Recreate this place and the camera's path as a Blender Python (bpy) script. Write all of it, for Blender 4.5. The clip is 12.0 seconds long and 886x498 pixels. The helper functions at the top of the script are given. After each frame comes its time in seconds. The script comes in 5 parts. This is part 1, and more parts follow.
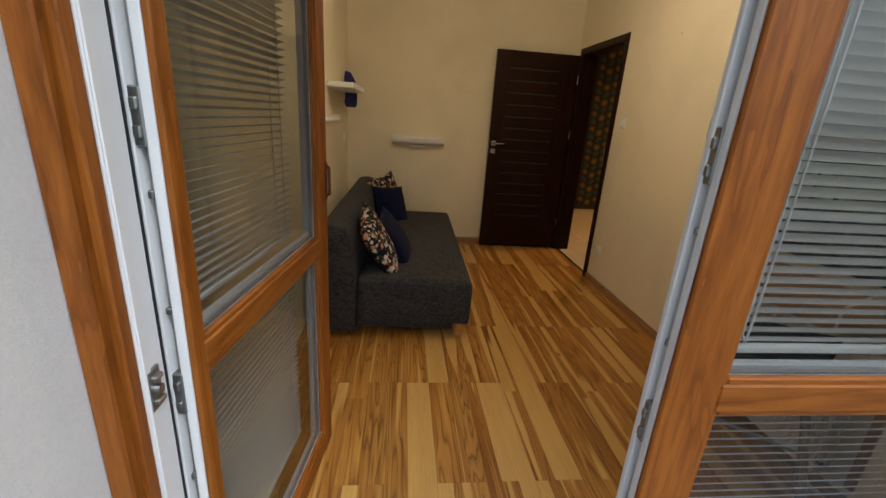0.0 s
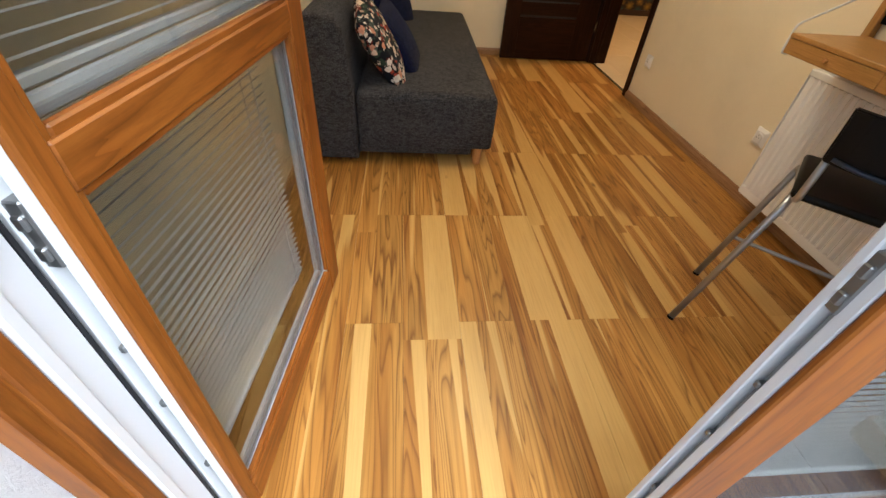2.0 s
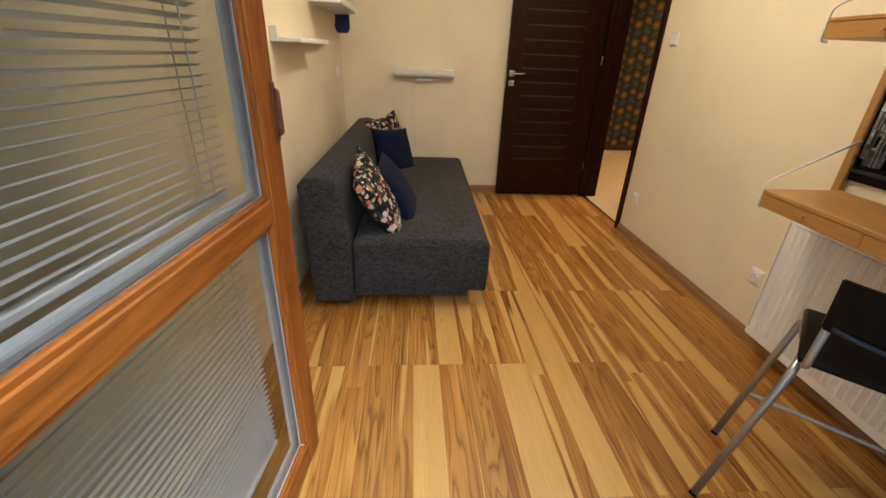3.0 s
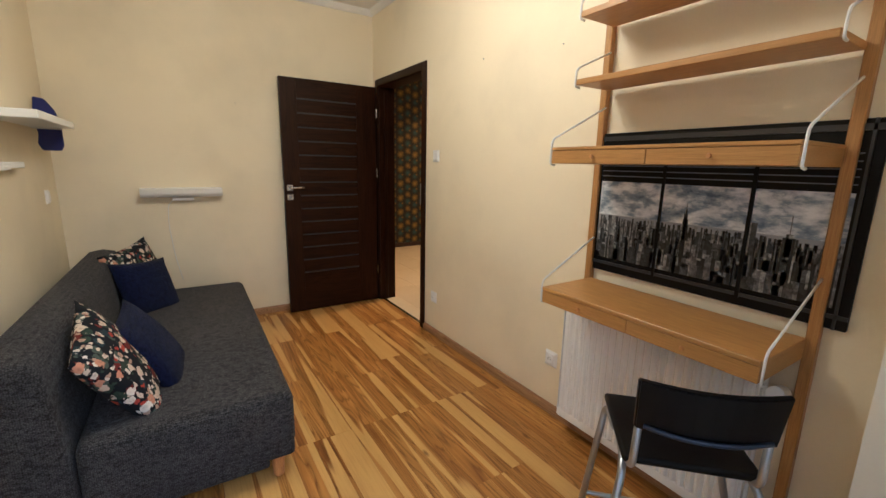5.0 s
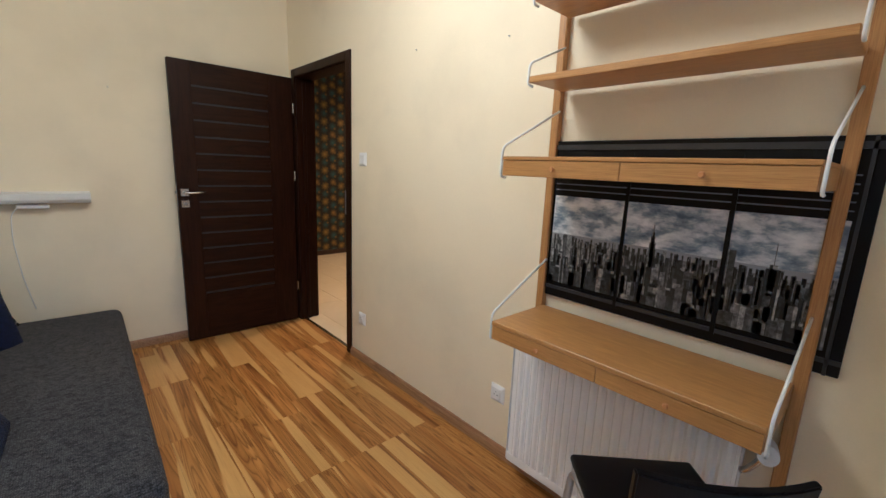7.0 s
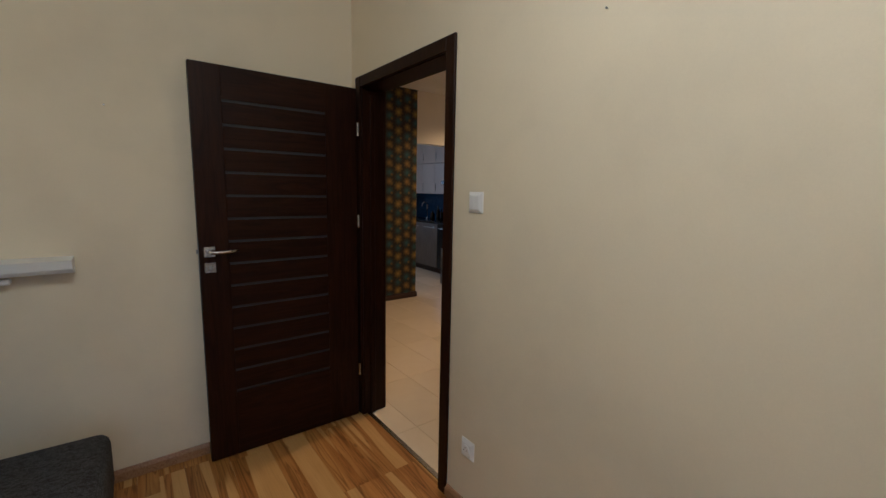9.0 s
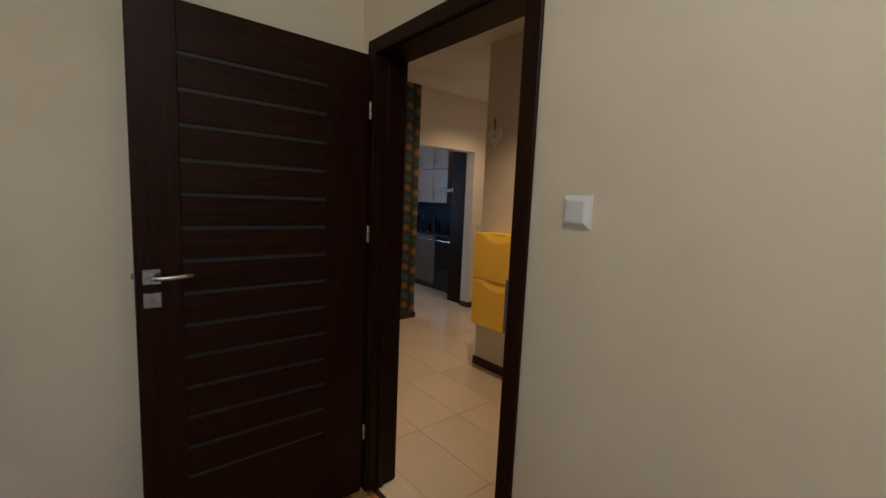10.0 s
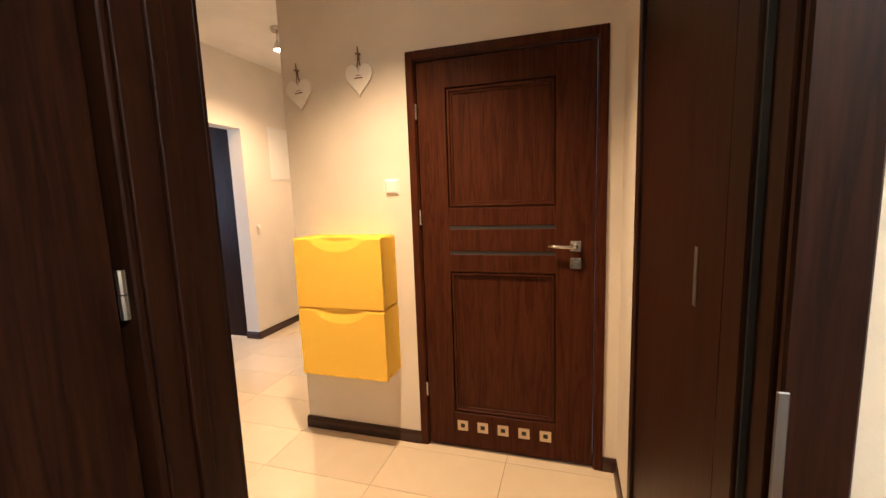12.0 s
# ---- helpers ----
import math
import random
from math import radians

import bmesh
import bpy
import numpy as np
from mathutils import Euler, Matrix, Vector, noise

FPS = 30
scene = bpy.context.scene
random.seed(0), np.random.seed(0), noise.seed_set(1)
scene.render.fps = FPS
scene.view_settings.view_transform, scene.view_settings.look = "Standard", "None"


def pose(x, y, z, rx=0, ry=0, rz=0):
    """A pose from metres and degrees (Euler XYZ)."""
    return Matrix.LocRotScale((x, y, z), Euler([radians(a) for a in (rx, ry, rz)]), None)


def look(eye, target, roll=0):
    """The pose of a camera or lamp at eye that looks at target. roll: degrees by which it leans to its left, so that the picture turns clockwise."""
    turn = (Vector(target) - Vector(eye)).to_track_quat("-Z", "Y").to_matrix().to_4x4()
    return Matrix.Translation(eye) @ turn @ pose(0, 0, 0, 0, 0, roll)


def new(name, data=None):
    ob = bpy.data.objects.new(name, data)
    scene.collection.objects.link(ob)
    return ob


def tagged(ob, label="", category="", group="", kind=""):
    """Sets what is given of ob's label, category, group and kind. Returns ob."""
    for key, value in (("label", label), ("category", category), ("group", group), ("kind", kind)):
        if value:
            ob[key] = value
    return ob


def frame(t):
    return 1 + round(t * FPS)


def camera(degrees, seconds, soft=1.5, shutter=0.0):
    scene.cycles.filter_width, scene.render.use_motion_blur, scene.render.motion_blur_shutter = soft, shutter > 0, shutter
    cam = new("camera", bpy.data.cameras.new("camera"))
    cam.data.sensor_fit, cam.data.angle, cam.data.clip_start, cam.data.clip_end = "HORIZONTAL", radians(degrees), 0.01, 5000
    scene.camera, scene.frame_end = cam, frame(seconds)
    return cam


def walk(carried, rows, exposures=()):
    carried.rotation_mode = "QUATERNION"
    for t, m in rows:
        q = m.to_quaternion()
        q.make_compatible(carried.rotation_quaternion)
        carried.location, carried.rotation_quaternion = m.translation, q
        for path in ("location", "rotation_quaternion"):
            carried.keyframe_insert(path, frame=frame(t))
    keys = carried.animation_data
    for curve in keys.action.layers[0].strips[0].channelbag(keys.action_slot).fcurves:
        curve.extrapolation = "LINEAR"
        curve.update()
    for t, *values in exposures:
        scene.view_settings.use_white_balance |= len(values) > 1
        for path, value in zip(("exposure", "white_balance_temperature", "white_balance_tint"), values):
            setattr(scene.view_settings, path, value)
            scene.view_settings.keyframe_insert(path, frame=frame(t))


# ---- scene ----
cam = camera(93.8, 12.0)
PATH = [
    (0, (0.854, 0.417, 1.374), (1.066, 2.309, 0.76), 4.0),
    (0.5, (0.858, 0.535, 1.258), (1.047, 2.26, 0.262), 5.7),
    (1, (0.863, 0.613, 1.19), (1.026, 2.148, -0.082), 5.2),
    (1.5, (0.841, 0.657, 1.162), (1.0, 2.055, -0.259), 5.9),
    (2, (0.836, 0.734, 1.149), (1.032, 2.242, -0.15), 4.7),
    (2.5, (0.873, 0.809, 1.223), (1.041, 2.48, 0.137), 3.1),
    (2.7, (0.892, 0.824, 1.255), (1.041, 2.563, 0.278), 2.6),
    (4.3, (0.96, 1.017, 1.298), (1.442, 2.877, 0.741), 0.6),
    (4.5, (0.972, 1.048, 1.315), (1.613, 2.882, 0.84), 0.5),
    (5, (0.988, 1.1, 1.346), (2.043, 2.752, 0.948), 1.1),
    (5.5, (1.043, 1.124, 1.352), (2.333, 2.595, 0.935), 0.7),
    (6, (1.082, 1.135, 1.367), (2.518, 2.462, 0.944), 0.9),
    (6.5, (1.107, 1.206, 1.393), (2.497, 2.604, 1.058), 2.1),
    (7, (1.181, 1.391, 1.379), (2.501, 2.842, 0.992), 2.3),
    (7.5, (1.286, 1.636, 1.453), (2.552, 3.149, 1.122), 1.1),
    (7.7, (1.312, 1.715, 1.479), (2.54, 3.256, 1.13), 1.8),
    (9.3, (1.549, 2.7, 1.444), (2.737, 4.286, 1.173), 1.4),
    (9.5, (1.587, 2.818, 1.436), (2.763, 4.407, 1.133), 2.3),
    (10, (1.681, 3.176, 1.422), (2.949, 4.706, 1.19), 2.5),
    (10.5, (1.732, 3.491, 1.407), (3.134, 4.897, 1.169), 1.5),
    (11, (1.858, 3.772, 1.38), (3.372, 5.05, 1.11), 0.3),
    (11.5, (2.001, 3.981, 1.388), (3.684, 5.007, 1.05), 2.9),
    (12, (2.167, 4.187, 1.393), (4.060, 4.775, 1.125), -2.0),
]
EXPOSURES = [(0.0, 0.55, 5700, 7), (1.0, 0.79, 5550, 7), (2.5, 1.70, 5300, 7), (4.5, 1.38, 4800, 7), (5.5, 1.8, 4450, 7), (6.5, 1.57, 4220, 7), (7.5, 1.6, 4230, 7), (9.5, 0.58, 4200, 7), (10.5, 0.82, 4300, 8), (11.0, 1.6, 4150, 8), (11.5, 2.45, 4150, 10), (12.0, 2.75, 4350, 10)]
SKY, ROOM_W, HALL_W, HALL2_W = 0.13, 5.8, 26.0, 42.0
LAMP, HALL_LAMP = (1.0, 0.76, 0.48), (1.0, 0.52, 0.17)
walk(cam, [(t, look(eye, target, roll)) for t, eye, target, roll in PATH], EXPOSURES)

# ---- world, daylight ----
world = bpy.data.worlds.new("sky")
scene.world = world
world.use_nodes = True
wn = world.node_tree.nodes
sky = wn.new("ShaderNodeTexSky")
sky.sky_type = 'NISHITA'
sky.sun_disc = False
sky.sun_elevation = radians(55)
sky.sun_rotation = radians(150)
sky.air_density = 0.8
sky.dust_density = 5.0
sky.ozone_density = 0.6
wn["Background"].inputs["Strength"].default_value = SKY
haze = wn.new("ShaderNodeHueSaturation")
haze.inputs["Saturation"].default_value = 0.22
world.node_tree.links.new(sky.outputs[0], haze.inputs["Color"])
world.node_tree.links.new(haze.outputs[0], wn["Background"].inputs[0])
sun_data = bpy.data.lights.new("sun", 'SUN')
sun_data.energy = 0.35
sun_data.angle = radians(25)
sun_data.color = (1.0, 0.96, 0.9)
sun = new("sun", sun_data)
sun.matrix_world = look((1 + 28.7, 1 - 49.7, 82), (1, 1, 0))


# ---- material helpers ----
def mat(name, base=(0.8, 0.8, 0.8), rough=0.5, metal=0.0, spec=0.5):
    m = bpy.data.materials.new(name)
    m.use_nodes = True
    b = m.node_tree.nodes["Principled BSDF"]
    b.inputs["Base Color"].default_value = (*base, 1)
    b.inputs["Roughness"].default_value = rough
    b.inputs["Metallic"].default_value = metal
    b.inputs["Specular IOR Level"].default_value = spec
    return m


def N(m, kind, **inputs):
    n = m.node_tree.nodes.new(kind)
    for k, v in inputs.items():
        n.inputs[k.replace("_", " ")].default_value = v
    return n


def L(m, a, b):
    m.node_tree.links.new(a, b)


def bsdf(m):
    return m.node_tree.nodes["Principled BSDF"]


def coords(m, scale=(1, 1, 1), kind="Object", rot=(0, 0, 0)):
    tc = N(m, "ShaderNodeTexCoord")
    mp = N(m, "ShaderNodeMapping")
    mp.inputs["Scale"].default_value = scale
    mp.inputs["Rotation"].default_value = rot
    L(m, tc.outputs[kind], mp.inputs["Vector"])
    return mp.outputs["Vector"]


def ramp(m, fac, stops):
    r = N(m, "ShaderNodeValToRGB")
    e = r.color_ramp.elements
    while len(e) < len(stops):
        e.new(0.5)
    for el, (p, c) in zip(e, stops):
        el.position, el.color = p, (*c, 1)
    L(m, fac, r.inputs["Fac"])
    return r.outputs["Color"]


def noise_tex(m, vec, scale, detail=4.0, rough=0.55, distortion=0.0):
    n = N(m, "ShaderNodeTexNoise", Scale=scale, Detail=detail, Roughness=rough, Distortion=distortion)
    if vec is not None:
        L(m, vec, n.inputs["Vector"])
    return n.outputs["Fac"]


def mixc(m, fac, a, b, mode='MIX'):
    n = N(m, "ShaderNodeMix")
    n.data_type, n.blend_type = 'RGBA', mode
    for sock, v in ((n.inputs[0], fac), (n.inputs[6], a), (n.inputs[7], b)):
        if isinstance(v, (int, float)):
            sock.default_value = v
        elif isinstance(v, tuple):
            sock.default_value = (*v, 1)
        else:
            L(m, v, sock)
    return n.outputs[2]


def math_(m, op, a, b=0.0):
    n = N(m, "ShaderNodeMath")
    n.operation = op
    for sock, v in zip(n.inputs, (a, b)):
        if isinstance(v, (int, float)):
            sock.default_value = v
        else:
            L(m, v, sock)
    return n.outputs[0]


def bump(m, height, strength=0.2, dist=0.01):
    b = N(m, "ShaderNodeBump", Strength=strength, Distance=dist)
    L(m, height, b.inputs["Height"])
    L(m, b.outputs["Normal"], bsdf(m).inputs["Normal"])


def painted(name, base, rough=0.7, grain=180.0, depth=0.12, dirt=0.06):
    """Painted plaster: slight blotches, roller grain."""
    m = mat(name, base, rough)
    v = coords(m)
    blot = noise_tex(m, v, 1.3, 5)
    dark = tuple(c * (1 - 2.2 * dirt) for c in base)
    c = ramp(m, blot, [(0.3, dark), (0.55, base), (0.8, tuple(min(1, c * (1 + dirt * 0.5)) for c in base))])
    fine = noise_tex(m, v, grain, 3, 0.7)
    c = mixc(m, 0.06, c, ramp(m, fine, [(0.3, (0.5, 0.5, 0.5)), (0.7, (1, 1, 1))]), 'MULTIPLY')
    L(m, c, bsdf(m).inputs["Base Color"])
    bump(m, fine, depth, 0.003)
    return m


def wood(name, dark, mid, light, along=(12, 12, 0.9), rough=0.4, island=False, spec=0.5, veins=0.55):
    """Grain drawn out along one axis, with slow growth rings and fine pores."""
    m = mat(name, mid, rough, spec=spec)
    v = coords(m, along)
    if island:
        g = N(m, "ShaderNodeNewGeometry")
        sh = N(m, "ShaderNodeVectorMath")
        sh.operation = 'MULTIPLY_ADD'
        L(m, g.outputs["Random Per Island"], sh.inputs[0])
        sh.inputs[1].default_value = (37, 91, 53)
        L(m, v, sh.inputs[2])
        v = sh.outputs[0]
    big = noise_tex(m, v, 1.0, 3, 0.5, 1.2)
    rings = math_(m, 'FRACT', math_(m, 'MULTIPLY', big, 5.0))
    c = ramp(m, rings, [(0.0, dark), (0.25, mid), (0.7, light), (1.0, mid)])
    c = mixc(m, 1 - veins, c, mid)
    fine = noise_tex(m, v, 9.0, 4, 0.7)
    c = mixc(m, 0.35, c, ramp(m, fine, [(0.35, tuple(x * 0.6 for x in dark)), (0.6, (1, 1, 1))]), 'MULTIPLY')
    L(m, c, bsdf(m).inputs["Base Color"])
    rr = N(m, "ShaderNodeMapRange")
    rr.inputs["To Min"].default_value, rr.inputs["To Max"].default_value = rough * 0.85, rough * 1.25
    L(m, fine, rr.inputs["Value"])
    L(m, rr.outputs[0], bsdf(m).inputs["Roughness"])
    bump(m, fine, 0.08, 0.002)
    return m


# ---- materials ----
M_WALL = painted("cream_wall_paint", (0.83, 0.735, 0.53), 0.75)
M_HALL = painted("warm_white_hall_paint", (0.76, 0.70, 0.60), 0.75)
M_WHITE = painted("white_reveal_paint", (0.85, 0.81, 0.71), 0.7)
M_CEIL = painted("white_ceiling_paint", (0.84, 0.82, 0.78), 0.85)
M_PLASTIC = mat("white_plastic", (0.80, 0.79, 0.77), 0.3)
M_PVC = mat("white_pvc", (0.78, 0.78, 0.77), 0.3)
# black for rubber seals, and for the shade painted in small holes
M_DARKGAP = mat("black_rubber_and_hole_shade", (0.015, 0.015, 0.017), 0.6)
M_GREYPVC = mat("grey_gasket", (0.45, 0.45, 0.45), 0.45)
M_WHITEMETAL = mat("white_lacquered_steel", (0.80, 0.80, 0.78), 0.35)
M_RADIATOR = mat("white_radiator_enamel", (0.87, 0.87, 0.85), 0.25)
M_CHROME = mat("satin_nickel", (0.62, 0.60, 0.57), 0.25, 1.0)
M_STEEL = mat("galvanised_steel", (0.34, 0.34, 0.33), 0.4, 1.0)
M_ALU = mat("silver_lacquered_tube", (0.42, 0.44, 0.47), 0.35, 0.85)
M_BLACKPLASTIC = mat("black_moulded_plastic", (0.004, 0.004, 0.0045), 0.4, spec=0.15)
M_BLUETRIM = mat("dark_blue_rubber_trim", (0.012, 0.025, 0.055), 0.35)
M_OAK = wood("golden_oak_foil", (0.15, 0.040, 0.005), (0.275, 0.086, 0.010), (0.35, 0.120, 0.016), (9, 9, 0.8), 0.4, True, 0.25)
M_OAK_H = wood("golden_oak_foil_level", (0.15, 0.040, 0.005), (0.275, 0.086, 0.010), (0.35, 0.120, 0.016), (0.8, 9, 9), 0.4, True, 0.25)
M_WENGE = wood("dark_walnut_veneer", (0.011, 0.0034, 0.0010), (0.022, 0.0070, 0.0019), (0.035, 0.0115, 0.0032), (16, 16, 0.9), 0.42, True, 0.14, veins=0.6)
M_WENGE_H = wood("dark_walnut_veneer_level", (0.011, 0.0034, 0.0010), (0.022, 0.0070, 0.0019), (0.035, 0.0115, 0.0032), (0.9, 16, 16), 0.42, True, 0.14, veins=0.6)
M_BATH = wood("brown_walnut_veneer", (0.032, 0.0082, 0.0018), (0.056, 0.0155, 0.0036), (0.074, 0.0225, 0.0055), (14, 14, 0.9), 0.36, True, 0.1, veins=0.7)
M_BAMBOO = wood("bamboo_laminate", (0.32, 0.148, 0.034), (0.47, 0.245, 0.062), (0.53, 0.295, 0.082), (30, 1.2, 60), 0.38, True, veins=0.35)
M_BAMBOO_V = wood("bamboo_rail", (0.32, 0.148, 0.034), (0.45, 0.232, 0.060), (0.51, 0.28, 0.078), (40, 40, 1.2), 0.4, True, veins=0.35)
M_SKIRT = wood("oak_skirting_foil", (0.22, 0.11, 0.045), (0.36, 0.20, 0.09), (0.45, 0.27, 0.13), (20, 1.0, 20), 0.4, True)
M_DARKSKIRT = wood("dark_skirting_foil", (0.02, 0.008, 0.004), (0.04, 0.016, 0.009), (0.05, 0.022, 0.012), (1.2, 20, 20), 0.35, True)
M_YELLOW = mat("yellow_moulded_plastic", (0.92, 0.60, 0.0), 0.6, spec=0.0)
M_LINED = mat("satin_glass_inlay", (0.038, 0.038, 0.038), 0.3, spec=0.3)


def plank_material():
    """Walnut laminate: pale sapwood and streaked golden heartwood, strip by strip."""
    m = mat("walnut_laminate", (0.4, 0.22, 0.09), 0.4, spec=0.35)
    tc = N(m, "ShaderNodeTexCoord")
    geo = N(m, "ShaderNodeNewGeometry")
    oi = N(m, "ShaderNodeObjectInfo")
    rnd = math_(m, 'FRACT', math_(m, 'ADD', math_(m, 'MULTIPLY', geo.outputs["Random Per Island"], 5.17), math_(m, 'MULTIPLY', oi.outputs["Random"], 3.7)))
    other = math_(m, 'FRACT', math_(m, 'MULTIPLY', rnd, 17.3))
    sh = N(m, "ShaderNodeVectorMath")
    sh.operation = 'MULTIPLY_ADD'
    L(m, rnd, sh.inputs[0])
    sh.inputs[1].default_value = (61, 43, 17)
    L(m, tc.outputs["Object"], sh.inputs[2])
    def stretched(sx, sy):
        mp = N(m, "ShaderNodeMapping")
        mp.inputs["Scale"].default_value = (sx, sy, 1)
        L(m, sh.outputs[0], mp.inputs["Vector"])
        return mp.outputs["Vector"]
    # slow wavy figure along the strip, its contours drawn as thin growth lines
    fig = noise_tex(m, stretched(14, 0.75), 1.0, 1.8, 0.45, 0.65)
    lines = math_(m, 'FRACT', math_(m, 'MULTIPLY', fig, 13.0))
    tone = noise_tex(m, stretched(13, 0.7), 1.0, 1.5, 0.45, 0.3)
    brown = ramp(m, tone, [(0.24, (0.170, 0.058, 0.008)), (0.33, (0.310, 0.126, 0.020)), (0.45, (0.410, 0.188, 0.033)), (0.62, (0.470, 0.240, 0.050))])
    heart = mixc(m, ramp(m, lines, [(0.0, (0.75, 0.75, 0.75)), (0.12, (0.35, 0.35, 0.35)), (0.45, (0, 0, 0)), (0.82, (0, 0, 0)), (1.0, (0.75, 0.75, 0.75))]), brown, (0.150, 0.055, 0.009))
    streak = noise_tex(m, stretched(75, 1.4), 1.0, 3, 0.6, 0.3)
    heart = mixc(m, 0.75, heart, ramp(m, streak, [(0.32, (0.64, 0.57, 0.48)), (0.47, (0.97, 0.96, 0.94)), (0.70, (1.10, 1.10, 1.10))]), 'MULTIPLY')
    # each strip has its own depth of colour
    depth = ramp(m, other, [(0.0, (0.84, 0.81, 0.76)), (0.45, (0.97, 0.96, 0.95)), (1.0, (1.08, 1.07, 1.05))])
    heart = mixc(m, 1.0, heart, depth, 'MULTIPLY')
    sap = ramp(m, fig, [(0.25, (0.52, 0.300, 0.080)), (0.5, (0.57, 0.340, 0.098)), (0.8, (0.60, 0.365, 0.114))])
    # sapwood: a pale band with a wavy edge, and some strips wholly pale
    soft = noise_tex(m, stretched(14, 0.5), 1.0, 1, 0.4, 0.25)
    lean = math_(m, 'ADD', math_(m, 'MULTIPLY', math_(m, 'GREATER_THAN', rnd, 0.89), 0.5), soft)
    share = ramp(m, lean, [(0.585, (0, 0, 0)), (0.605, (1, 1, 1))])
    c = mixc(m, share, heart, sap)
    fine = noise_tex(m, stretched(170, 6), 1.0, 3, 0.6)
    c = mixc(m, 0.30, c, ramp(m, fine, [(0.32, (0.62, 0.56, 0.48)), (0.55, (1, 1, 1))]), 'MULTIPLY')
    # knots
    kn = N(m, "ShaderNodeTexVoronoi", Scale=1.0, Randomness=1.0)
    L(m, stretched(5.0, 2.0), kn.inputs["Vector"])
    c = mixc(m, ramp(m, kn.outputs["Distance"], [(0.025, (0.7, 0.7, 0.7)), (0.07, (0, 0, 0))]), c, (0.10, 0.035, 0.01))
    L(m, c, bsdf(m).inputs["Base Color"])
    rr = N(m, "ShaderNodeMapRange")
    rr.inputs["To Min"].default_value, rr.inputs["To Max"].default_value = 0.33, 0.46
    L(m, fine, rr.inputs["Value"])
    L(m, rr.outputs[0], bsdf(m).inputs["Roughness"])
    bump(m, fine, 0.04, 0.001)
    return m


def fabric(name, base, light, scale=170.0):
    """Coarse knitted cloth: broken rows of raised stitches."""
    m = mat(name, base, 0.95, spec=0.12)
    v = coords(m)
    vo = N(m, "ShaderNodeTexVoronoi", Scale=scale, Randomness=0.6)
    L(m, v, vo.inputs["Vector"])
    # stitches drawn out along the rows
    rows = noise_tex(m, coords(m, (48, 70, 105)), 1.0, 3, 0.6, 0.5)
    blotch = noise_tex(m, coords(m, (5, 2.0, 7)), 1.0, 3)
    c = ramp(m, vo.outputs["Distance"], [(0.0, light), (0.55, base), (0.9, tuple(x * 0.35 for x in base))])
    c = mixc(m, 0.85, c, ramp(m, rows, [(0.38, (0.38, 0.38, 0.41)), (0.50, (0.90, 0.90, 0.90)), (0.66, (1.20, 1.17, 1.11))]), 'MULTIPLY')
    c = mixc(m, 0.5, c, ramp(m, blotch, [(0.3, (0.7, 0.7, 0.72)), (0.7, (1.15, 1.13, 1.1))]), 'MULTIPLY')
    L(m, c, bsdf(m).inputs["Base Color"])
    h = math_(m, 'ADD', math_(m, 'MULTIPLY', vo.outputs["Distance"], -0.5), rows)
    bump(m, h, 0.7, 0.006)
    bsdf(m).inputs["Sheen Weight"].default_value = 0.05
    return m


def floral():
    """Black cloth with sprays of small cream, rose and green blossoms."""
    m = mat("floral_print_cloth", (0.01, 0.01, 0.014), 0.85, spec=0.2)
    v = coords(m)
    nz = N(m, "ShaderNodeTexNoise", Scale=42.0, Detail=2.0)
    L(m, v, nz.inputs["Vector"])
    sc = N(m, "ShaderNodeVectorMath")
    sc.operation = 'SCALE'
    sc.inputs["Scale"].default_value = 0.03
    L(m, nz.outputs["Color"], sc.inputs[0])
    wob = N(m, "ShaderNodeVectorMath")
    wob.operation = 'ADD'
    L(m, v, wob.inputs[0])
    L(m, sc.outputs[0], wob.inputs[1])
    c = (0.007, 0.009, 0.014)

    def blossoms(c, scale, reach, cut, stops):
        vo = N(m, "ShaderNodeTexVoronoi", Scale=scale)
        L(m, wob.outputs[0], vo.inputs["Vector"])
        sep = N(m, "ShaderNodeSeparateColor")
        L(m, vo.outputs["Color"], sep.inputs[0])
        kinds = ramp(m, sep.outputs[0], stops)
        m.node_tree.nodes[-1].color_ramp.interpolation = 'CONSTANT'
        petal = ramp(m, vo.outputs["Distance"], [(reach * 0.25, (0.75, 0.75, 0.75)), (reach * 0.5, (1, 1, 1)), (reach, (1, 1, 1)), (reach + 0.05, (0, 0, 0))])
        keep = math_(m, 'MULTIPLY', math_(m, 'GREATER_THAN', sep.outputs[1], cut), petal)
        return mixc(m, keep, c, kinds)

    c = blossoms(c, 26.0, 0.50, 0.25, [(0.0, (0.03, 0.05, 0.035)), (0.4, (0.07, 0.09, 0.075)), (0.7, (0.14, 0.02, 0.015)), (0.85, (0.02, 0.04, 0.05))])
    c = blossoms(c, 46.0, 0.48, 0.55, [(0.0, (0.62, 0.52, 0.42)), (0.45, (0.45, 0.30, 0.22)), (0.62, (0.70, 0.64, 0.56)), (0.85, (0.36, 0.05, 0.03))])
    c = blossoms(c, 24.0, 0.42, 0.66, [(0.0, (0.66, 0.54, 0.42)), (0.4, (0.55, 0.26, 0.16)), (0.6, (0.74, 0.68, 0.60)), (0.85, (0.40, 0.06, 0.03))])
    L(m, c, bsdf(m).inputs["Base Color"])
    return m


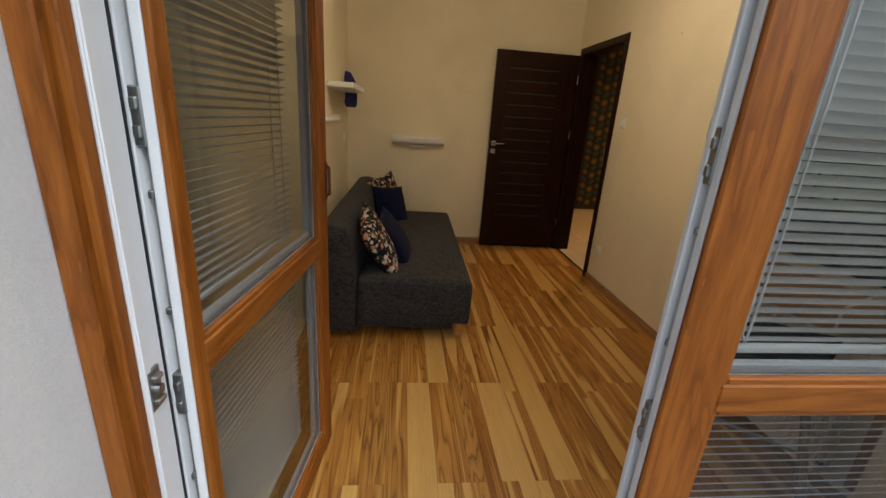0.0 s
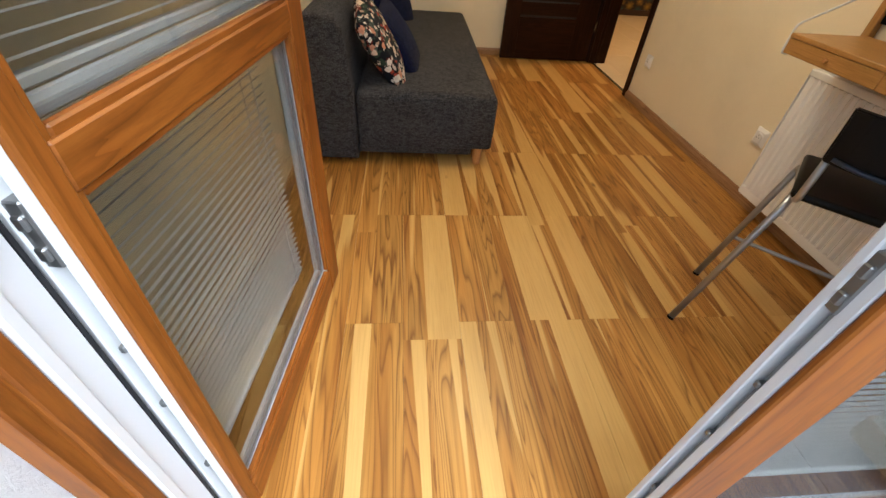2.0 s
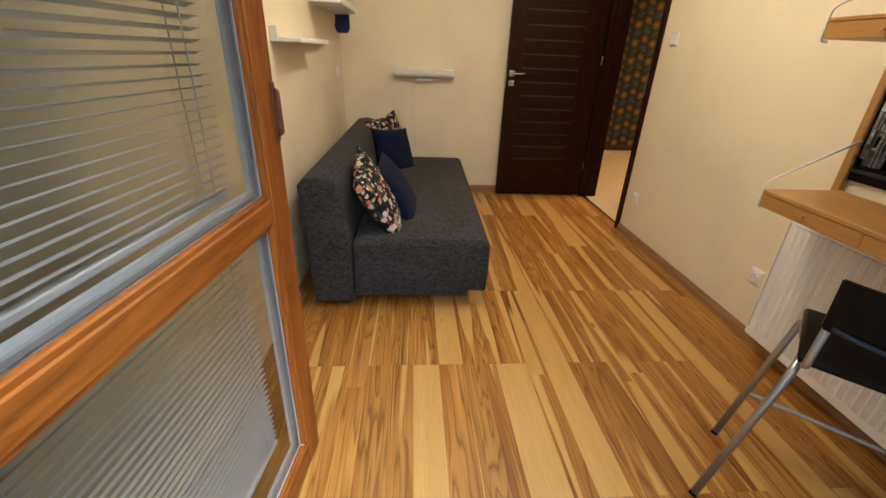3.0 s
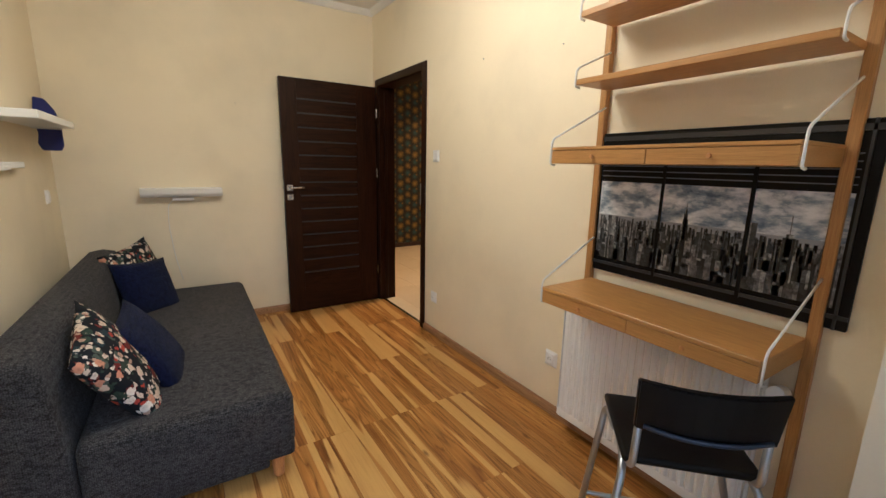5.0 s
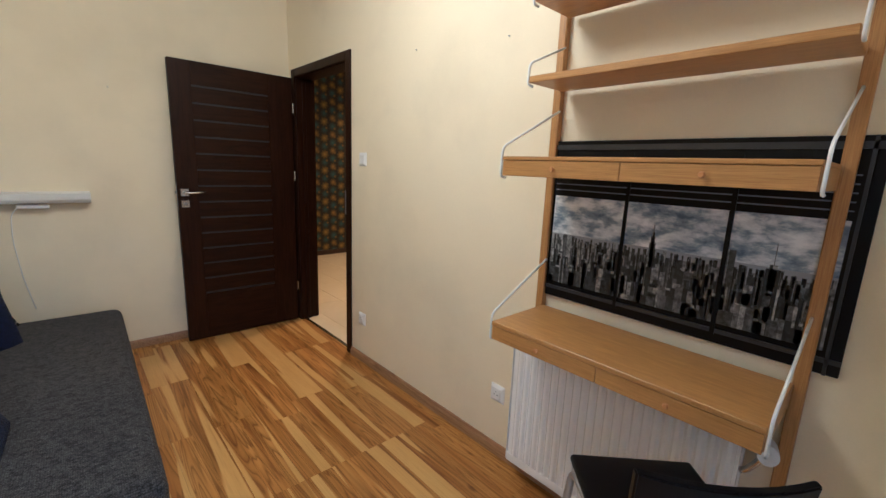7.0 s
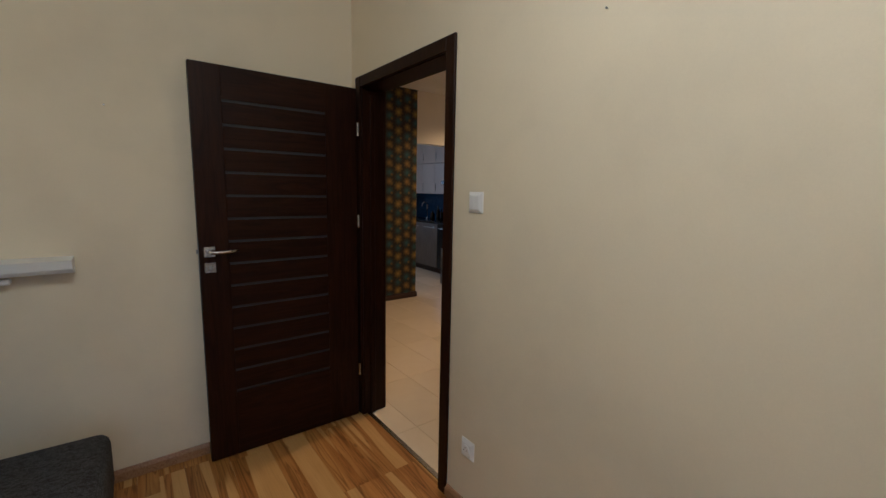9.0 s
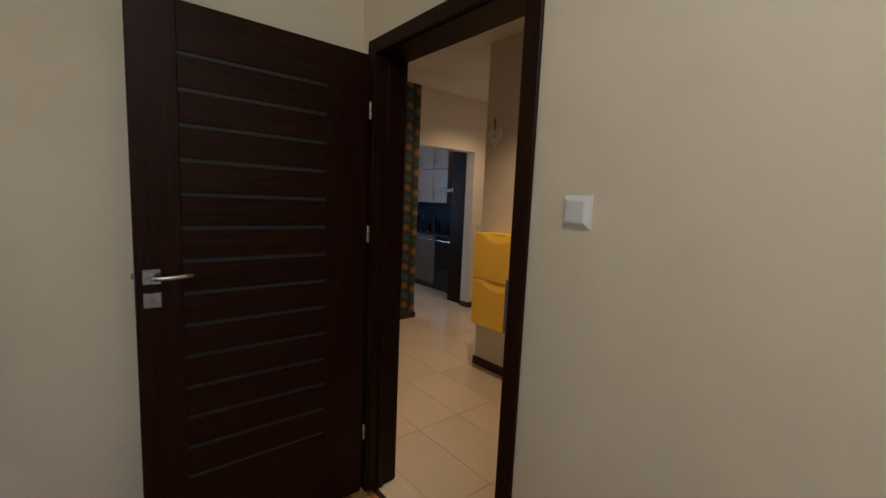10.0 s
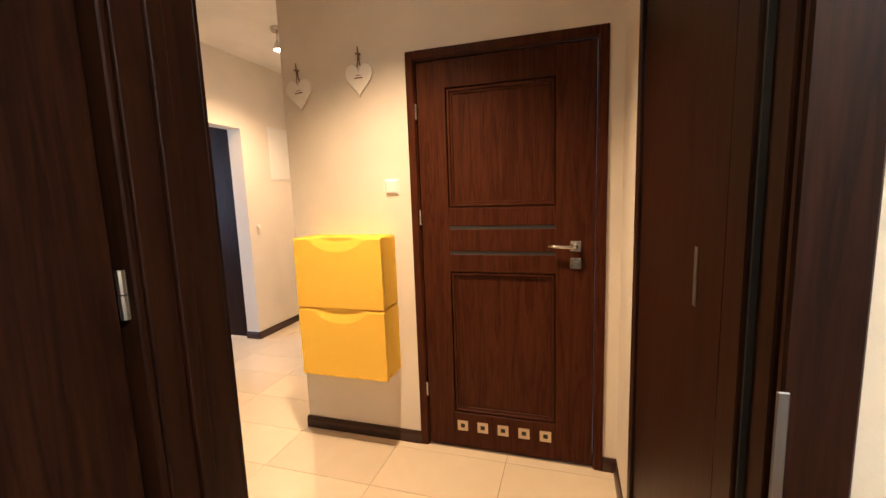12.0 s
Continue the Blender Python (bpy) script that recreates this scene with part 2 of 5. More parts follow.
def wallpaper():
    """Black paper with rows of soft ochre and teal rosettes."""
    m = mat("black_wallpaper_with_rosettes", (0.01, 0.009, 0.008), 0.6)
    tc = N(m, "ShaderNodeTexCoord")
    sp = N(m, "ShaderNodeSeparateXYZ")
    L(m, tc.outputs["Object"], sp.inputs[0])
    c = (0.012, 0.010, 0.008)

    def dots(c, px, pz, ox, oz, r, col):
        fx = math_(m, 'SUBTRACT', math_(m, 'FRACT', math_(m, 'ADD', math_(m, 'DIVIDE', sp.outputs[0], px), ox)), 0.5)
        fz = math_(m, 'SUBTRACT', math_(m, 'FRACT', math_(m, 'ADD', math_(m, 'DIVIDE', sp.outputs[2], pz), oz)), 0.5)
        fx, fz = math_(m, 'MULTIPLY', fx, px), math_(m, 'MULTIPLY', fz, pz)
        ang = math_(m, 'ARCTAN2', fz, fx)
        d = math_(m, 'SQRT', math_(m, 'ADD', math_(m, 'MULTIPLY', fx, fx), math_(m, 'MULTIPLY', fz, fz)))
        d = math_(m, 'MULTIPLY', d, math_(m, 'ADD', math_(m, 'MULTIPLY', math_(m, 'SINE', math_(m, 'MULTIPLY', ang, 8.0)), 0.14), 1.0))
        f = ramp(m, math_(m, 'DIVIDE', d, r), [(0.15, (1, 1, 1)), (0.45, (0.55, 0.55, 0.55)), (1.0, (0, 0, 0))])
        return mixc(m, f, c, col)

    c = dots(c, 0.26, 0.23, 0.0, 0.0, 0.066, (0.30, 0.18, 0.015))
    c = dots(c, 0.26, 0.23, 0.0, 0.5, 0.062, (0.022, 0.085, 0.078))
    c = dots(c, 0.26, 0.23, 0.5, 0.25, 0.066, (0.026, 0.095, 0.085))
    c = dots(c, 0.26, 0.23, 0.5, 0.75, 0.058, (0.27, 0.15, 0.015))
    c = dots(c, 0.13, 0.115, 0.25, 0.25, 0.024, (0.20, 0.11, 0.013))
    L(m, c, bsdf(m).inputs["Base Color"])
    return m


def glass_material():
    m = bpy.data.materials.new("window_glass")
    m.use_nodes = True
    nt = m.node_tree
    nt.nodes.remove(bsdf(m))
    tr = N(m, "ShaderNodeBsdfTransparent")
    tr.inputs[0].default_value = (0.72, 0.73, 0.72, 1)
    gl = N(m, "ShaderNodeBsdfGlossy", Roughness=0.0)
    fr = N(m, "ShaderNodeLayerWeight", Blend=0.5)
    mx = N(m, "ShaderNodeMixShader")
    gloss = math_(m, 'ADD', math_(m, 'MULTIPLY', math_(m, 'POWER', fr.outputs["Facing"], 4.0), 0.5), 0.04)
    L(m, gloss, mx.inputs[0])
    L(m, tr.outputs[0], mx.inputs[1])
    L(m, gl.outputs[0], mx.inputs[2])
    L(m, mx.outputs[0], nt.nodes["Material Output"].inputs[0])
    return m


def stucco():
    m = mat("white_facade_stucco", (0.74, 0.73, 0.70), 0.9, spec=0.2)
    v = coords(m)
    g = noise_tex(m, v, 140.0, 6, 0.75)
    b = noise_tex(m, v, 2.0, 4)
    c = ramp(m, b, [(0.3, (0.75, 0.74, 0.71)), (0.7, (0.84, 0.83, 0.80))])
    c = mixc(m, 0.25, c, ramp(m, g, [(0.35, (0.7, 0.7, 0.7)), (0.6, (1, 1, 1))]), 'MULTIPLY')
    L(m, c, bsdf(m).inputs["Base Color"])
    bump(m, g, 0.6, 0.006)
    return m


def tile(name, a, b, rough, scale=3.0):
    m = mat(name, a, rough)
    v = coords(m)
    oi = N(m, "ShaderNodeObjectInfo")
    n1 = noise_tex(m, v, scale, 5, 0.6, 0.4)
    c = ramp(m, n1, [(0.3, a), (0.7, b)])
    k = N(m, "ShaderNodeMapRange")
    k.inputs["To Min"].default_value, k.inputs["To Max"].default_value = 0.92, 1.04
    L(m, oi.outputs["Random"], k.inputs["Value"])
    cc = N(m, "ShaderNodeCombineColor")
    for i in range(3):
        L(m, k.outputs[0], cc.inputs[i])
    c = mixc(m, 1.0, c, cc.outputs[0], 'MULTIPLY')
    L(m, c, bsdf(m).inputs["Base Color"])
    bump(m, noise_tex(m, v, 60.0, 3), 0.03, 0.002)
    return m


M_PLANK = plank_material()
M_SOFA = fabric("grey_woven_upholstery", (0.047, 0.046, 0.048), (0.112, 0.109, 0.110))
M_NAVY = fabric("navy_cushion_cloth", (0.006, 0.010, 0.042), (0.012, 0.018, 0.065), 420.0)
M_FLORAL = floral()
M_PAPER = wallpaper()
M_GLASS = glass_material()
M_STUCCO = stucco()
M_HTILE = tile("cream_polished_tile", (0.78, 0.655, 0.46), (0.84, 0.72, 0.53), 0.16)
M_GROUT = mat("brown_grout", (0.30, 0.23, 0.15), 0.9)
M_BTILE = tile("grey_balcony_tile", (0.16, 0.16, 0.165), (0.22, 0.22, 0.225), 0.5)
M_BGROUT = mat("grey_grout", (0.10, 0.10, 0.10), 0.9)
M_TANTILE = tile("tan_skirting_tile", (0.45, 0.34, 0.21), (0.52, 0.41, 0.27), 0.5)
M_SLAT = mat("white_aluminium_slat", (0.78, 0.78, 0.76), 0.4)
M_CORD = mat("white_cord", (0.75, 0.74, 0.72), 0.8)
M_HEART = painted("chalky_white_wood", (0.86, 0.84, 0.80), 0.8)
M_TWINE = mat("brown_twine", (0.22, 0.13, 0.06), 0.9)
M_INK = mat("red_brown_ink", (0.20, 0.05, 0.04), 0.8)
M_BEECH = wood("beech_leg", (0.40, 0.17, 0.05), (0.55, 0.26, 0.08), (0.62, 0.32, 0.11), (20, 20, 2), 0.4)
M_BLUEFISH = mat("deep_blue_glazed_wood", (0.008, 0.012, 0.14), 0.45)
M_BLACKPRINT = mat("black_print", (0.004, 0.004, 0.0045), 0.4, spec=0.15)
M_KUPPER = painted("pale_pinkish_cabinet_front", (0.62, 0.50, 0.42), 0.35)
M_KBASE = wood("taupe_cabinet_front", (0.10, 0.075, 0.05), (0.16, 0.12, 0.085), (0.2, 0.15, 0.11), (20, 20, 1.2), 0.4, True)
M_KDARK = mat("black_appliance_glass", (0.01, 0.01, 0.012), 0.12)
M_KBLUE = tile("blue_mosaic_splashback", (0.012, 0.035, 0.085), (0.03, 0.075, 0.15), 0.2, 30.0)
M_KTOP = mat("dark_stone_worktop", (0.03, 0.028, 0.027), 0.2)


# ---- mesh helpers ----
def thing(name, at, label, category, group="", turn=0.0, kind=""):
    ob = new(name)
    ob.matrix_world = pose(*at, 0, 0, turn)
    ob.empty_display_size = 0.1
    return tagged(ob, label, category, group, kind)


def part(name, bm, material, parent=None, label="", at=(0, 0, 0), smooth=False):
    """Links bm as one mesh. at is taken away from its vertices, so that it sits right under its parent."""
    me = bpy.data.meshes.new(name)
    if at != (0, 0, 0):
        bmesh.ops.translate(bm, verts=bm.verts, vec=[-c for c in at])
    if smooth:
        for fc in bm.faces:
            fc.smooth = True
    bm.to_mesh(me)
    bm.free()
    me.materials.append(material)
    ob = new(name, me)
    if parent is not None:
        ob.parent = parent
    if label:
        tagged(ob, label)
    return ob


def setting(name, bm, material, label, category):
    return tagged(part(name, bm, material), label, category, kind="structure")


def box(bm, a, b, bevel=0.0, seg=1):
    (x0, y0, z0), (x1, y1, z1) = [min(p) for p in zip(a, b)], [max(p) for p in zip(a, b)]
    r = bmesh.ops.create_cube(bm, size=1.0, matrix=Matrix.Translation(((x0 + x1) / 2, (y0 + y1) / 2, (z0 + z1) / 2)) @ Matrix.Diagonal((x1 - x0, y1 - y0, z1 - z0, 1)))
    if bevel > 0:
        edges = {e for v in r["verts"] for e in v.link_edges}
        bmesh.ops.bevel(bm, geom=list(edges), offset=bevel, segments=seg, affect='EDGES', profile=0.5)
    return bm


def B(*boxes, bevel=0.0, seg=1):
    bm = bmesh.new()
    for a, b in boxes:
        box(bm, a, b, bevel, seg)
    return bm


def rod(bm, p, q, r, seg=12, r2=None):
    p, q = Vector(p), Vector(q)
    d = q - p
    m = Matrix.Translation((p + q) / 2) @ d.to_track_quat("Z", "Y").to_matrix().to_4x4()
    bmesh.ops.create_cone(bm, cap_ends=True, segments=seg, radius1=r, radius2=r if r2 is None else r2, depth=d.length, matrix=m)
    return bm


def tube(bm, points, r, seg=10, rounds=5, bend=0.05):
    """A round tube along points, its corners rounded."""
    pts = [Vector(p) for p in points]
    path = [pts[0]]
    for a, b, c in zip(pts, pts[1:], pts[2:]):
        k = min(bend, (b - a).length * 0.45, (c - b).length * 0.45)
        s, e = b + (a - b).normalized() * k, b + (c - b).normalized() * k
        for i in range(rounds + 1):
            t = i / rounds
            path.append(s.lerp(b, t).lerp(b.lerp(e, t), t))
    path.append(pts[-1])
    rings, up = [], None
    for i, p in enumerate(path):
        d = (path[min(i + 1, len(path) - 1)] - path[max(i - 1, 0)]).normalized()
        if up is None:
            up = d.orthogonal().normalized()
        up = (up - d * up.dot(d)).normalized()
        side = d.cross(up)
        rings.append([bm.verts.new(p + r * (math.cos(2 * math.pi * j / seg) * up + math.sin(2 * math.pi * j / seg) * side)) for j in range(seg)])
    for a, b in zip(rings, rings[1:]):
        for j in range(seg):
            f = bm.faces.new((a[j], a[(j + 1) % seg], b[(j + 1) % seg], b[j]))
            f.smooth = True
    bm.faces.new(rings[0][::-1])
    bm.faces.new(rings[-1])
    return bm


def prism(bm, outline, axis, lo, hi):
    """An outline of 2D points drawn out along x, y or z."""
    def at(p, h):
        a, b = p
        return {"x": (h, a, b), "y": (a, h, b), "z": (a, b, h)}[axis]
    v0 = [bm.verts.new(at(p, lo)) for p in outline]
    v1 = [bm.verts.new(at(p, hi)) for p in outline]
    n = len(outline)
    bm.faces.new(v0)
    bm.faces.new(v1[::-1])
    for i in range(n):
        bm.faces.new((v0[i], v1[i], v1[(i + 1) % n], v0[(i + 1) % n]))
    bmesh.ops.recalc_face_normals(bm, faces=bm.faces)
    return bm


# ---- the plan ----
XL, XR, YF, YB, H = 0.285, 2.63, 1.284, 4.95, 2.70
HX, HW = 4.20, 2.775          # hall: far wall, near wall
KY = 7.17                     # wall at the end of the hall
HS = 3.965                    # hall's near end
HH = 2.72

# ---- large structure ----
ceiling = setting("ceiling", B(((XL - 0.12, 0.76, H), (XR + 0.145, YB + 0.12, H + 0.2))), M_CEIL, "white painted bedroom ceiling", "ceiling")
hall_ceiling = setting("ceiling_hall", B(((HW, HS - 0.12, HH), (7.0, 9.9, HH + 0.2))), M_CEIL, "white painted hall ceiling", "ceiling")
setting("wall_west", B(((XL - 0.12, 1.0, -0.1), (XL, YB + 0.12, H))), M_WALL, "cream painted bedroom wall with two shelves", "wall")
setting("wall_north", B(((XL, YB, -0.1), (XR, YB + 0.12, H))), M_WALL, "cream painted bedroom wall behind the sofa", "wall")
setting("wall_east", B(((XR, 1.0, -0.1), (HW - 0.004, 3.968, H)), ((XR, 3.968, 2.075), (HW - 0.004, 4.845, H)), ((XR, 4.845, -0.1), (HW - 0.004, YB + 0.12, H))), M_WALL, "cream painted bedroom wall with the doorway", "wall")
setting("wall_hall_west", B(((HW - 0.004, HS, -0.1), (HW, 3.968, HH)), ((HW - 0.004, 3.968, 2.075), (HW, 4.845, HH)), ((HW - 0.004, 4.845, -0.1), (HW, KY, HH)), ((XR, YB + 0.12, -0.1), (HW - 0.004, KY + 0.15, HH))), M_HALL, "warm white painted hall wall", "wall")
# front wall: stepped reveals round the balcony door
setting("wall_south", B(((XL - 0.12, 1.03, -0.1), (0.36, YF, H)), ((2.31, 1.03, -0.1), (XR, YF + 0.016, H)), ((0.36, 1.03, 2.26), (2.31, YF, H))), M_WHITE, "white painted wall and deep reveal round the balcony door", "wall")
for i, (fa, fb) in enumerate((((-1.6, 0.76, -0.1), (0.411, 1.03, 3.2)), ((2.212, 0.76, -0.1), (4.2, 1.03, 3.2)), ((0.411, 0.76, 2.24), (2.212, 1.03, 3.2)))):
    setting("wall_facade_%d" % (i + 1), B((fa, fb)), M_STUCCO, "rough white stucco facade beside the balcony door", "wall")
# cove between wall and ceiling
cv = bmesh.new()
prism(cv, [(YB, H), (YB, H - 0.045), (YB - 0.012, H - 0.04), (YB - 0.035, H - 0.018), (YB - 0.045, H)], "x", XL, XR)
prism(cv, [(XR, H), (XR, H - 0.045), (XR - 0.012, H - 0.04), (XR - 0.035, H - 0.018), (XR - 0.045, H)], "y", YF, YB)
prism(cv, [(XL, H), (XL, H - 0.045), (XL + 0.012, H - 0.04), (XL + 0.035, H - 0.018), (XL + 0.045, H)], "y", YF, YB)
setting("trim_cove", cv, M_CEIL, "narrow white plaster cove under the ceiling", "moulding")
# hall walls
setting("wall_hall_east", B(((HX, 4.95, -0.1), (HX + 0.12, 5.712, HH)), ((HX, 4.06, 2.085), (HX + 0.12, 4.95, HH))), M_HALL, "warm white hall wall beside the bathroom door", "wall")
setting("wall_hall_corner", B(((HX, HS - 0.12, -0.1), (HX + 0.12, 4.06, HH))), M_HALL, "narrow warm white wall between two dark doors", "wall")
setting("wall_hall_return", B(((HX + 0.12, 5.59, -0.1), (6.24, 5.712, HH))), M_HALL, "warm white wall turning into the wider hall", "wall")
setting("wall_hall_far", B(((6.24, 5.59, -0.1), (6.36, 9.9, HH))), M_HALL, "warm white outer wall of hall and kitchen", "wall")
setting("wall_hall_south", B(((HW, HS - 0.12, -0.1), (2.83, HS, HH)), ((2.83, HS - 0.12, 2.085), (3.70, HS, HH)), ((3.70, HS - 0.12, -0.1), (HX, HS, HH))), M_HALL, "warm white wall at the near end of the hall", "wall")
setting("wall_hall_north", B(((4.57, KY + 0.003, -0.1), (4.573, KY + 0.15, HH)), ((4.573, KY, 2.06), (5.46, KY + 0.15, HH)), ((5.46, KY, -0.1), (6.24, KY + 0.15, HH))), M_HALL, "warm white wall with the opening to the kitchen", "wall")
setting("wall_wallpaper", B(((HW, KY, -0.1), (4.57, KY + 0.15, HH))), M_PAPER, "black wallpaper with ochre and teal rosettes", "wall")
# the opening in the back wall is unseen, added to let daylight into the kitchen
setting("wall_kitchen", B(((HW - 0.1, 9.78, -0.1), (6.24, 9.9, 0.9)), ((HW - 0.1, 9.78, 0.9), (3.6, 9.9, 2.25)), ((4.7, 9.78, 0.9), (6.24, 9.9, 2.25)), ((HW - 0.1, 9.78, 2.25), (6.24, 9.9, HH)), ((HW - 0.1, KY + 0.15, -0.1), (HW, 9.78, HH))), M_HALL, "pale kitchen wall", "wall")
# behind the bathroom door and the near end of the hall
setting("wall_bathroom", B(((HX + 0.6, HS - 0.12, -0.1), (HX + 0.7, 5.59, HH)),), M_HALL, "plain wall behind the bathroom door", "wall")
setting("wall_spare_room", B(((HW - 0.1, HS - 0.9, -0.1), (HX, HS - 0.8, HH)),), M_HALL, "plain wall behind the door at the end", "wall")

# subfloors
floor_room = setting("floor", B(((XL, 1.045, -0.1), (XR, YB, -0.006)), ((XR, 3.99, -0.1), (XR + 0.035, 4.82, -0.006))), mat("floor_underlay", (0.10, 0.045, 0.015), 0.6), "walnut-look laminate floor with streaked brown and pale boards", "floor")
floor_hall = setting("floor_hall", B(((XR + 0.035, HS - 0.9, -0.1), (HX + 0.7, 5.65, -0.004)), ((XR + 0.035, 5.65, -0.1), (6.36, 9.9, -0.004))), M_GROUT, "glossy cream rectangular floor tiles with dark joints", "floor")
balcony = setting("ground", B(((-1.6, -0.75, -0.25), (4.2, 1.05, -0.034))), M_BGROUT, "grey tiled balcony floor", "floor")

# skirting boards
def skirt(bm, a, b, axis, wall, side, h=0.06, t=0.014):
    o = [(wall, 0.0), (wall + side * t, 0.0), (wall + side * t, h * 0.7), (wall + side * t * 0.5, h), (wall, h)]
    if axis == "y":
        prism(bm, o, "y", a, b)
    else:
        prism(bm, o, "x", a, b)
    return bm


sk = bmesh.new()
skirt(sk, YF, 3.94, "y", XR, -1)
skirt(sk, YF, YB, "y", XL, 1)
skirt(sk, XL + 0.014, XR - 0.02, "x", YB, -1)
setting("baseboard", sk, M_SKIRT, "light brown wood-look skirting board", "skirting")
sk = bmesh.new()
skirt(sk, 4.975, 5.722, "y", HX, -1, 0.07)
skirt(sk, HS, 4.03, "y", HX, -1, 0.07)
skirt(sk, HX - 0.01, 6.24, "x", 5.712, 1, 0.07)
skirt(sk, 3.72, HX - 0.014, "x", HS, 1, 0.07)
skirt(sk, HW, 4.585, "x", KY, -1, 0.07)
skirt(sk, 5.45, 6.24, "x", KY, -1, 0.07)
skirt(sk, KY - 0.01, KY + 0.15, "y", 5.46, -1, 0.07)
skirt(sk, KY - 0.01, KY + 0.15, "y", 4.573, 1, 0.07)
skirt(sk, 4.9, KY, "y", HW, 1, 0.07)
setting("baseboard_hall", sk, M_DARKSKIRT, "dark brown skirting board in the hall", "skirting")
setting("trim_threshold", B(((XR + 0.022, 3.998, -0.004), (XR + 0.05, 4.812, 0.004)), bevel=0.002), M_CHROME, "thin metal threshold strip between laminate and tiles", "threshold")


# ---- bedroom door ----
def door_frame(name, label, x0, x1, y0, y1, top, m, face=0.07):
    """A wrap-round door lining in a wall of thickness x0..x1, clear opening y0..y1."""
    t = 0.03
    fr = thing(name, (x0, y0, 0), label, "door frame", kind="structure")
    at = (x0, y0, 0)
    part("jamb", B(((x0, y0 - t, 0), (x1, y0, top)), bevel=0.002), m, fr, at=at)
    part("jamb", B(((x0, y1, 0), (x1, y1 + t, top)), bevel=0.002), m, fr, at=at)
    part("head", B(((x0, y0 - t, top), (x1, y1 + t, top + t)), bevel=0.002), m, fr, at=at)
    for xa, xb in ((x0 - 0.014, x0 - 0.001), (x1 + 0.001, x1 + 0.014)):
        part("casing", B(((xa, y0 - face, 0), (xb, y0 - 0.004, top + face)), bevel=0.003), m, fr, at=at)
        part("casing", B(((xa, y1 + 0.004, 0), (xb, y1 + face, top + face)), bevel=0.003), m, fr, at=at)
        part("casing_head", B(((xa, y0 - 0.004, top + 0.004), (xb, y1 + 0.004, top + face)), bevel=0.003), m, fr, at=at)
    return fr


fr1 = door_frame("door_frame_1", "dark walnut door lining with flat casings", XR, HW, 3.998, 4.812, 2.033, M_WENGE, 0.066)
at1 = (XR, 3.998, 0)
part("stop", B(((XR + 0.046, 3.9985, 0), (XR + 0.075, 4.010, 2.0)), bevel=0.002), M_WENGE, fr1, at=at1)
part("stop", B(((XR + 0.046, 4.80, 0), (XR + 0.075, 4.8115, 2.0)), bevel=0.002), M_WENGE, fr1, at=at1)
part("gasket", B(((XR + 0.041, 3.9982, 0), (XR + 0.0458, 4.005, 2.0))), M_DARKGAP, fr1, at=at1)
part("strike_plate", B(((XR - 0.0175, 3.988, 1.03), (XR - 0.0142, 3.9985, 1.195)), bevel=0.001), M_STEEL, fr1, "dull steel strike plate", at=at1)


def lever(parent, c, sgn, along, m=M_CHROME, local=(0, 0, 0)):
    """A square rosette with a lever, and a key rosette under it. c: centre on the leaf's face; sgn: outward along y."""
    x, y, z = c
    h = part("handle", B(((x - 0.026, y, z - 0.026), (x + 0.026, y + sgn * 0.009, z + 0.026)), bevel=0.003), m, parent, "satin nickel lever handle", at=local)
    bm = bmesh.new()
    tube(bm, [(x, y + sgn * 0.009, z), (x, y + sgn * 0.048, z), (x + along * 0.06, y + sgn * 0.052, z + 0.001), (x + along * 0.125, y + sgn * 0.044, z + 0.006)], 0.0085, 10, 5, 0.02)
    part("lever", bm, m, h, at=local)
    k = part("key_rosette", B(((x - 0.026, y, z - 0.106), (x + 0.026, y + sgn * 0.008, z - 0.054)), bevel=0.003), m, parent, at=local)
    bm = rod(bmesh.new(), (x, y + sgn * 0.007, z - 0.08), (x, y + sgn * 0.012, z - 0.08), 0.011, 16)
    part("lock_cylinder", bm, M_STEEL, k, at=local)


def hinge(parent, x, y, z, local=(0, 0, 0), m=M_CHROME):
    bm = rod(bmesh.new(), (x, y, z - 0.038), (x, y, z - 0.001), 0.0075, 12)
    rod(bm, (x, y, z + 0.001), (x, y, z + 0.038), 0.0075, 12)
    part("hinge", bm, m, parent, at=local)


dl = (2.603, 4.833, 0.008)
leaf = thing("bedroom_door", dl, "open dark walnut bedroom door with narrow horizontal glass inlays", "door", kind="structure")
x0, x1, ya, yb = 1.757, 2.600, 4.833, 4.873
part("hinge_stile", B(((2.412, ya, 0.008), (x1, yb, 2.03)), bevel=0.002), M_WENGE, leaf, at=dl)
part("lock_stile", B(((x0, ya, 0.008), (1.892, yb, 2.03)), bevel=0.002), M_WENGE, leaf, at=dl)
part("top_rail", B(((1.892, ya + 0.0005, 1.873), (2.412, yb, 2.03)), bevel=0.001), M_WENGE_H, leaf, at=dl)
part("bottom_rail", B(((1.892, ya + 0.0005, 0.008), (2.412, yb, 0.358)), bevel=0.001), M_WENGE_H, leaf, at=dl)
for i in range(14):
    zt = 1.873 - 0.1152 * i
    part("glass_inlay", B(((1.892, ya + 0.006, zt - 0.013), (2.412, yb - 0.006, zt))), M_LINED, leaf, "smoky grey glass strip", at=dl)
    if i < 13:
        part("panel", B(((1.892, ya + 0.001, zt - 0.1152), (2.412, yb - 0.001, zt - 0.013)), bevel=0.0015), M_WENGE_H, leaf, at=dl)
lever(leaf, (1.803, ya, 1.128), -1, 1, local=dl)
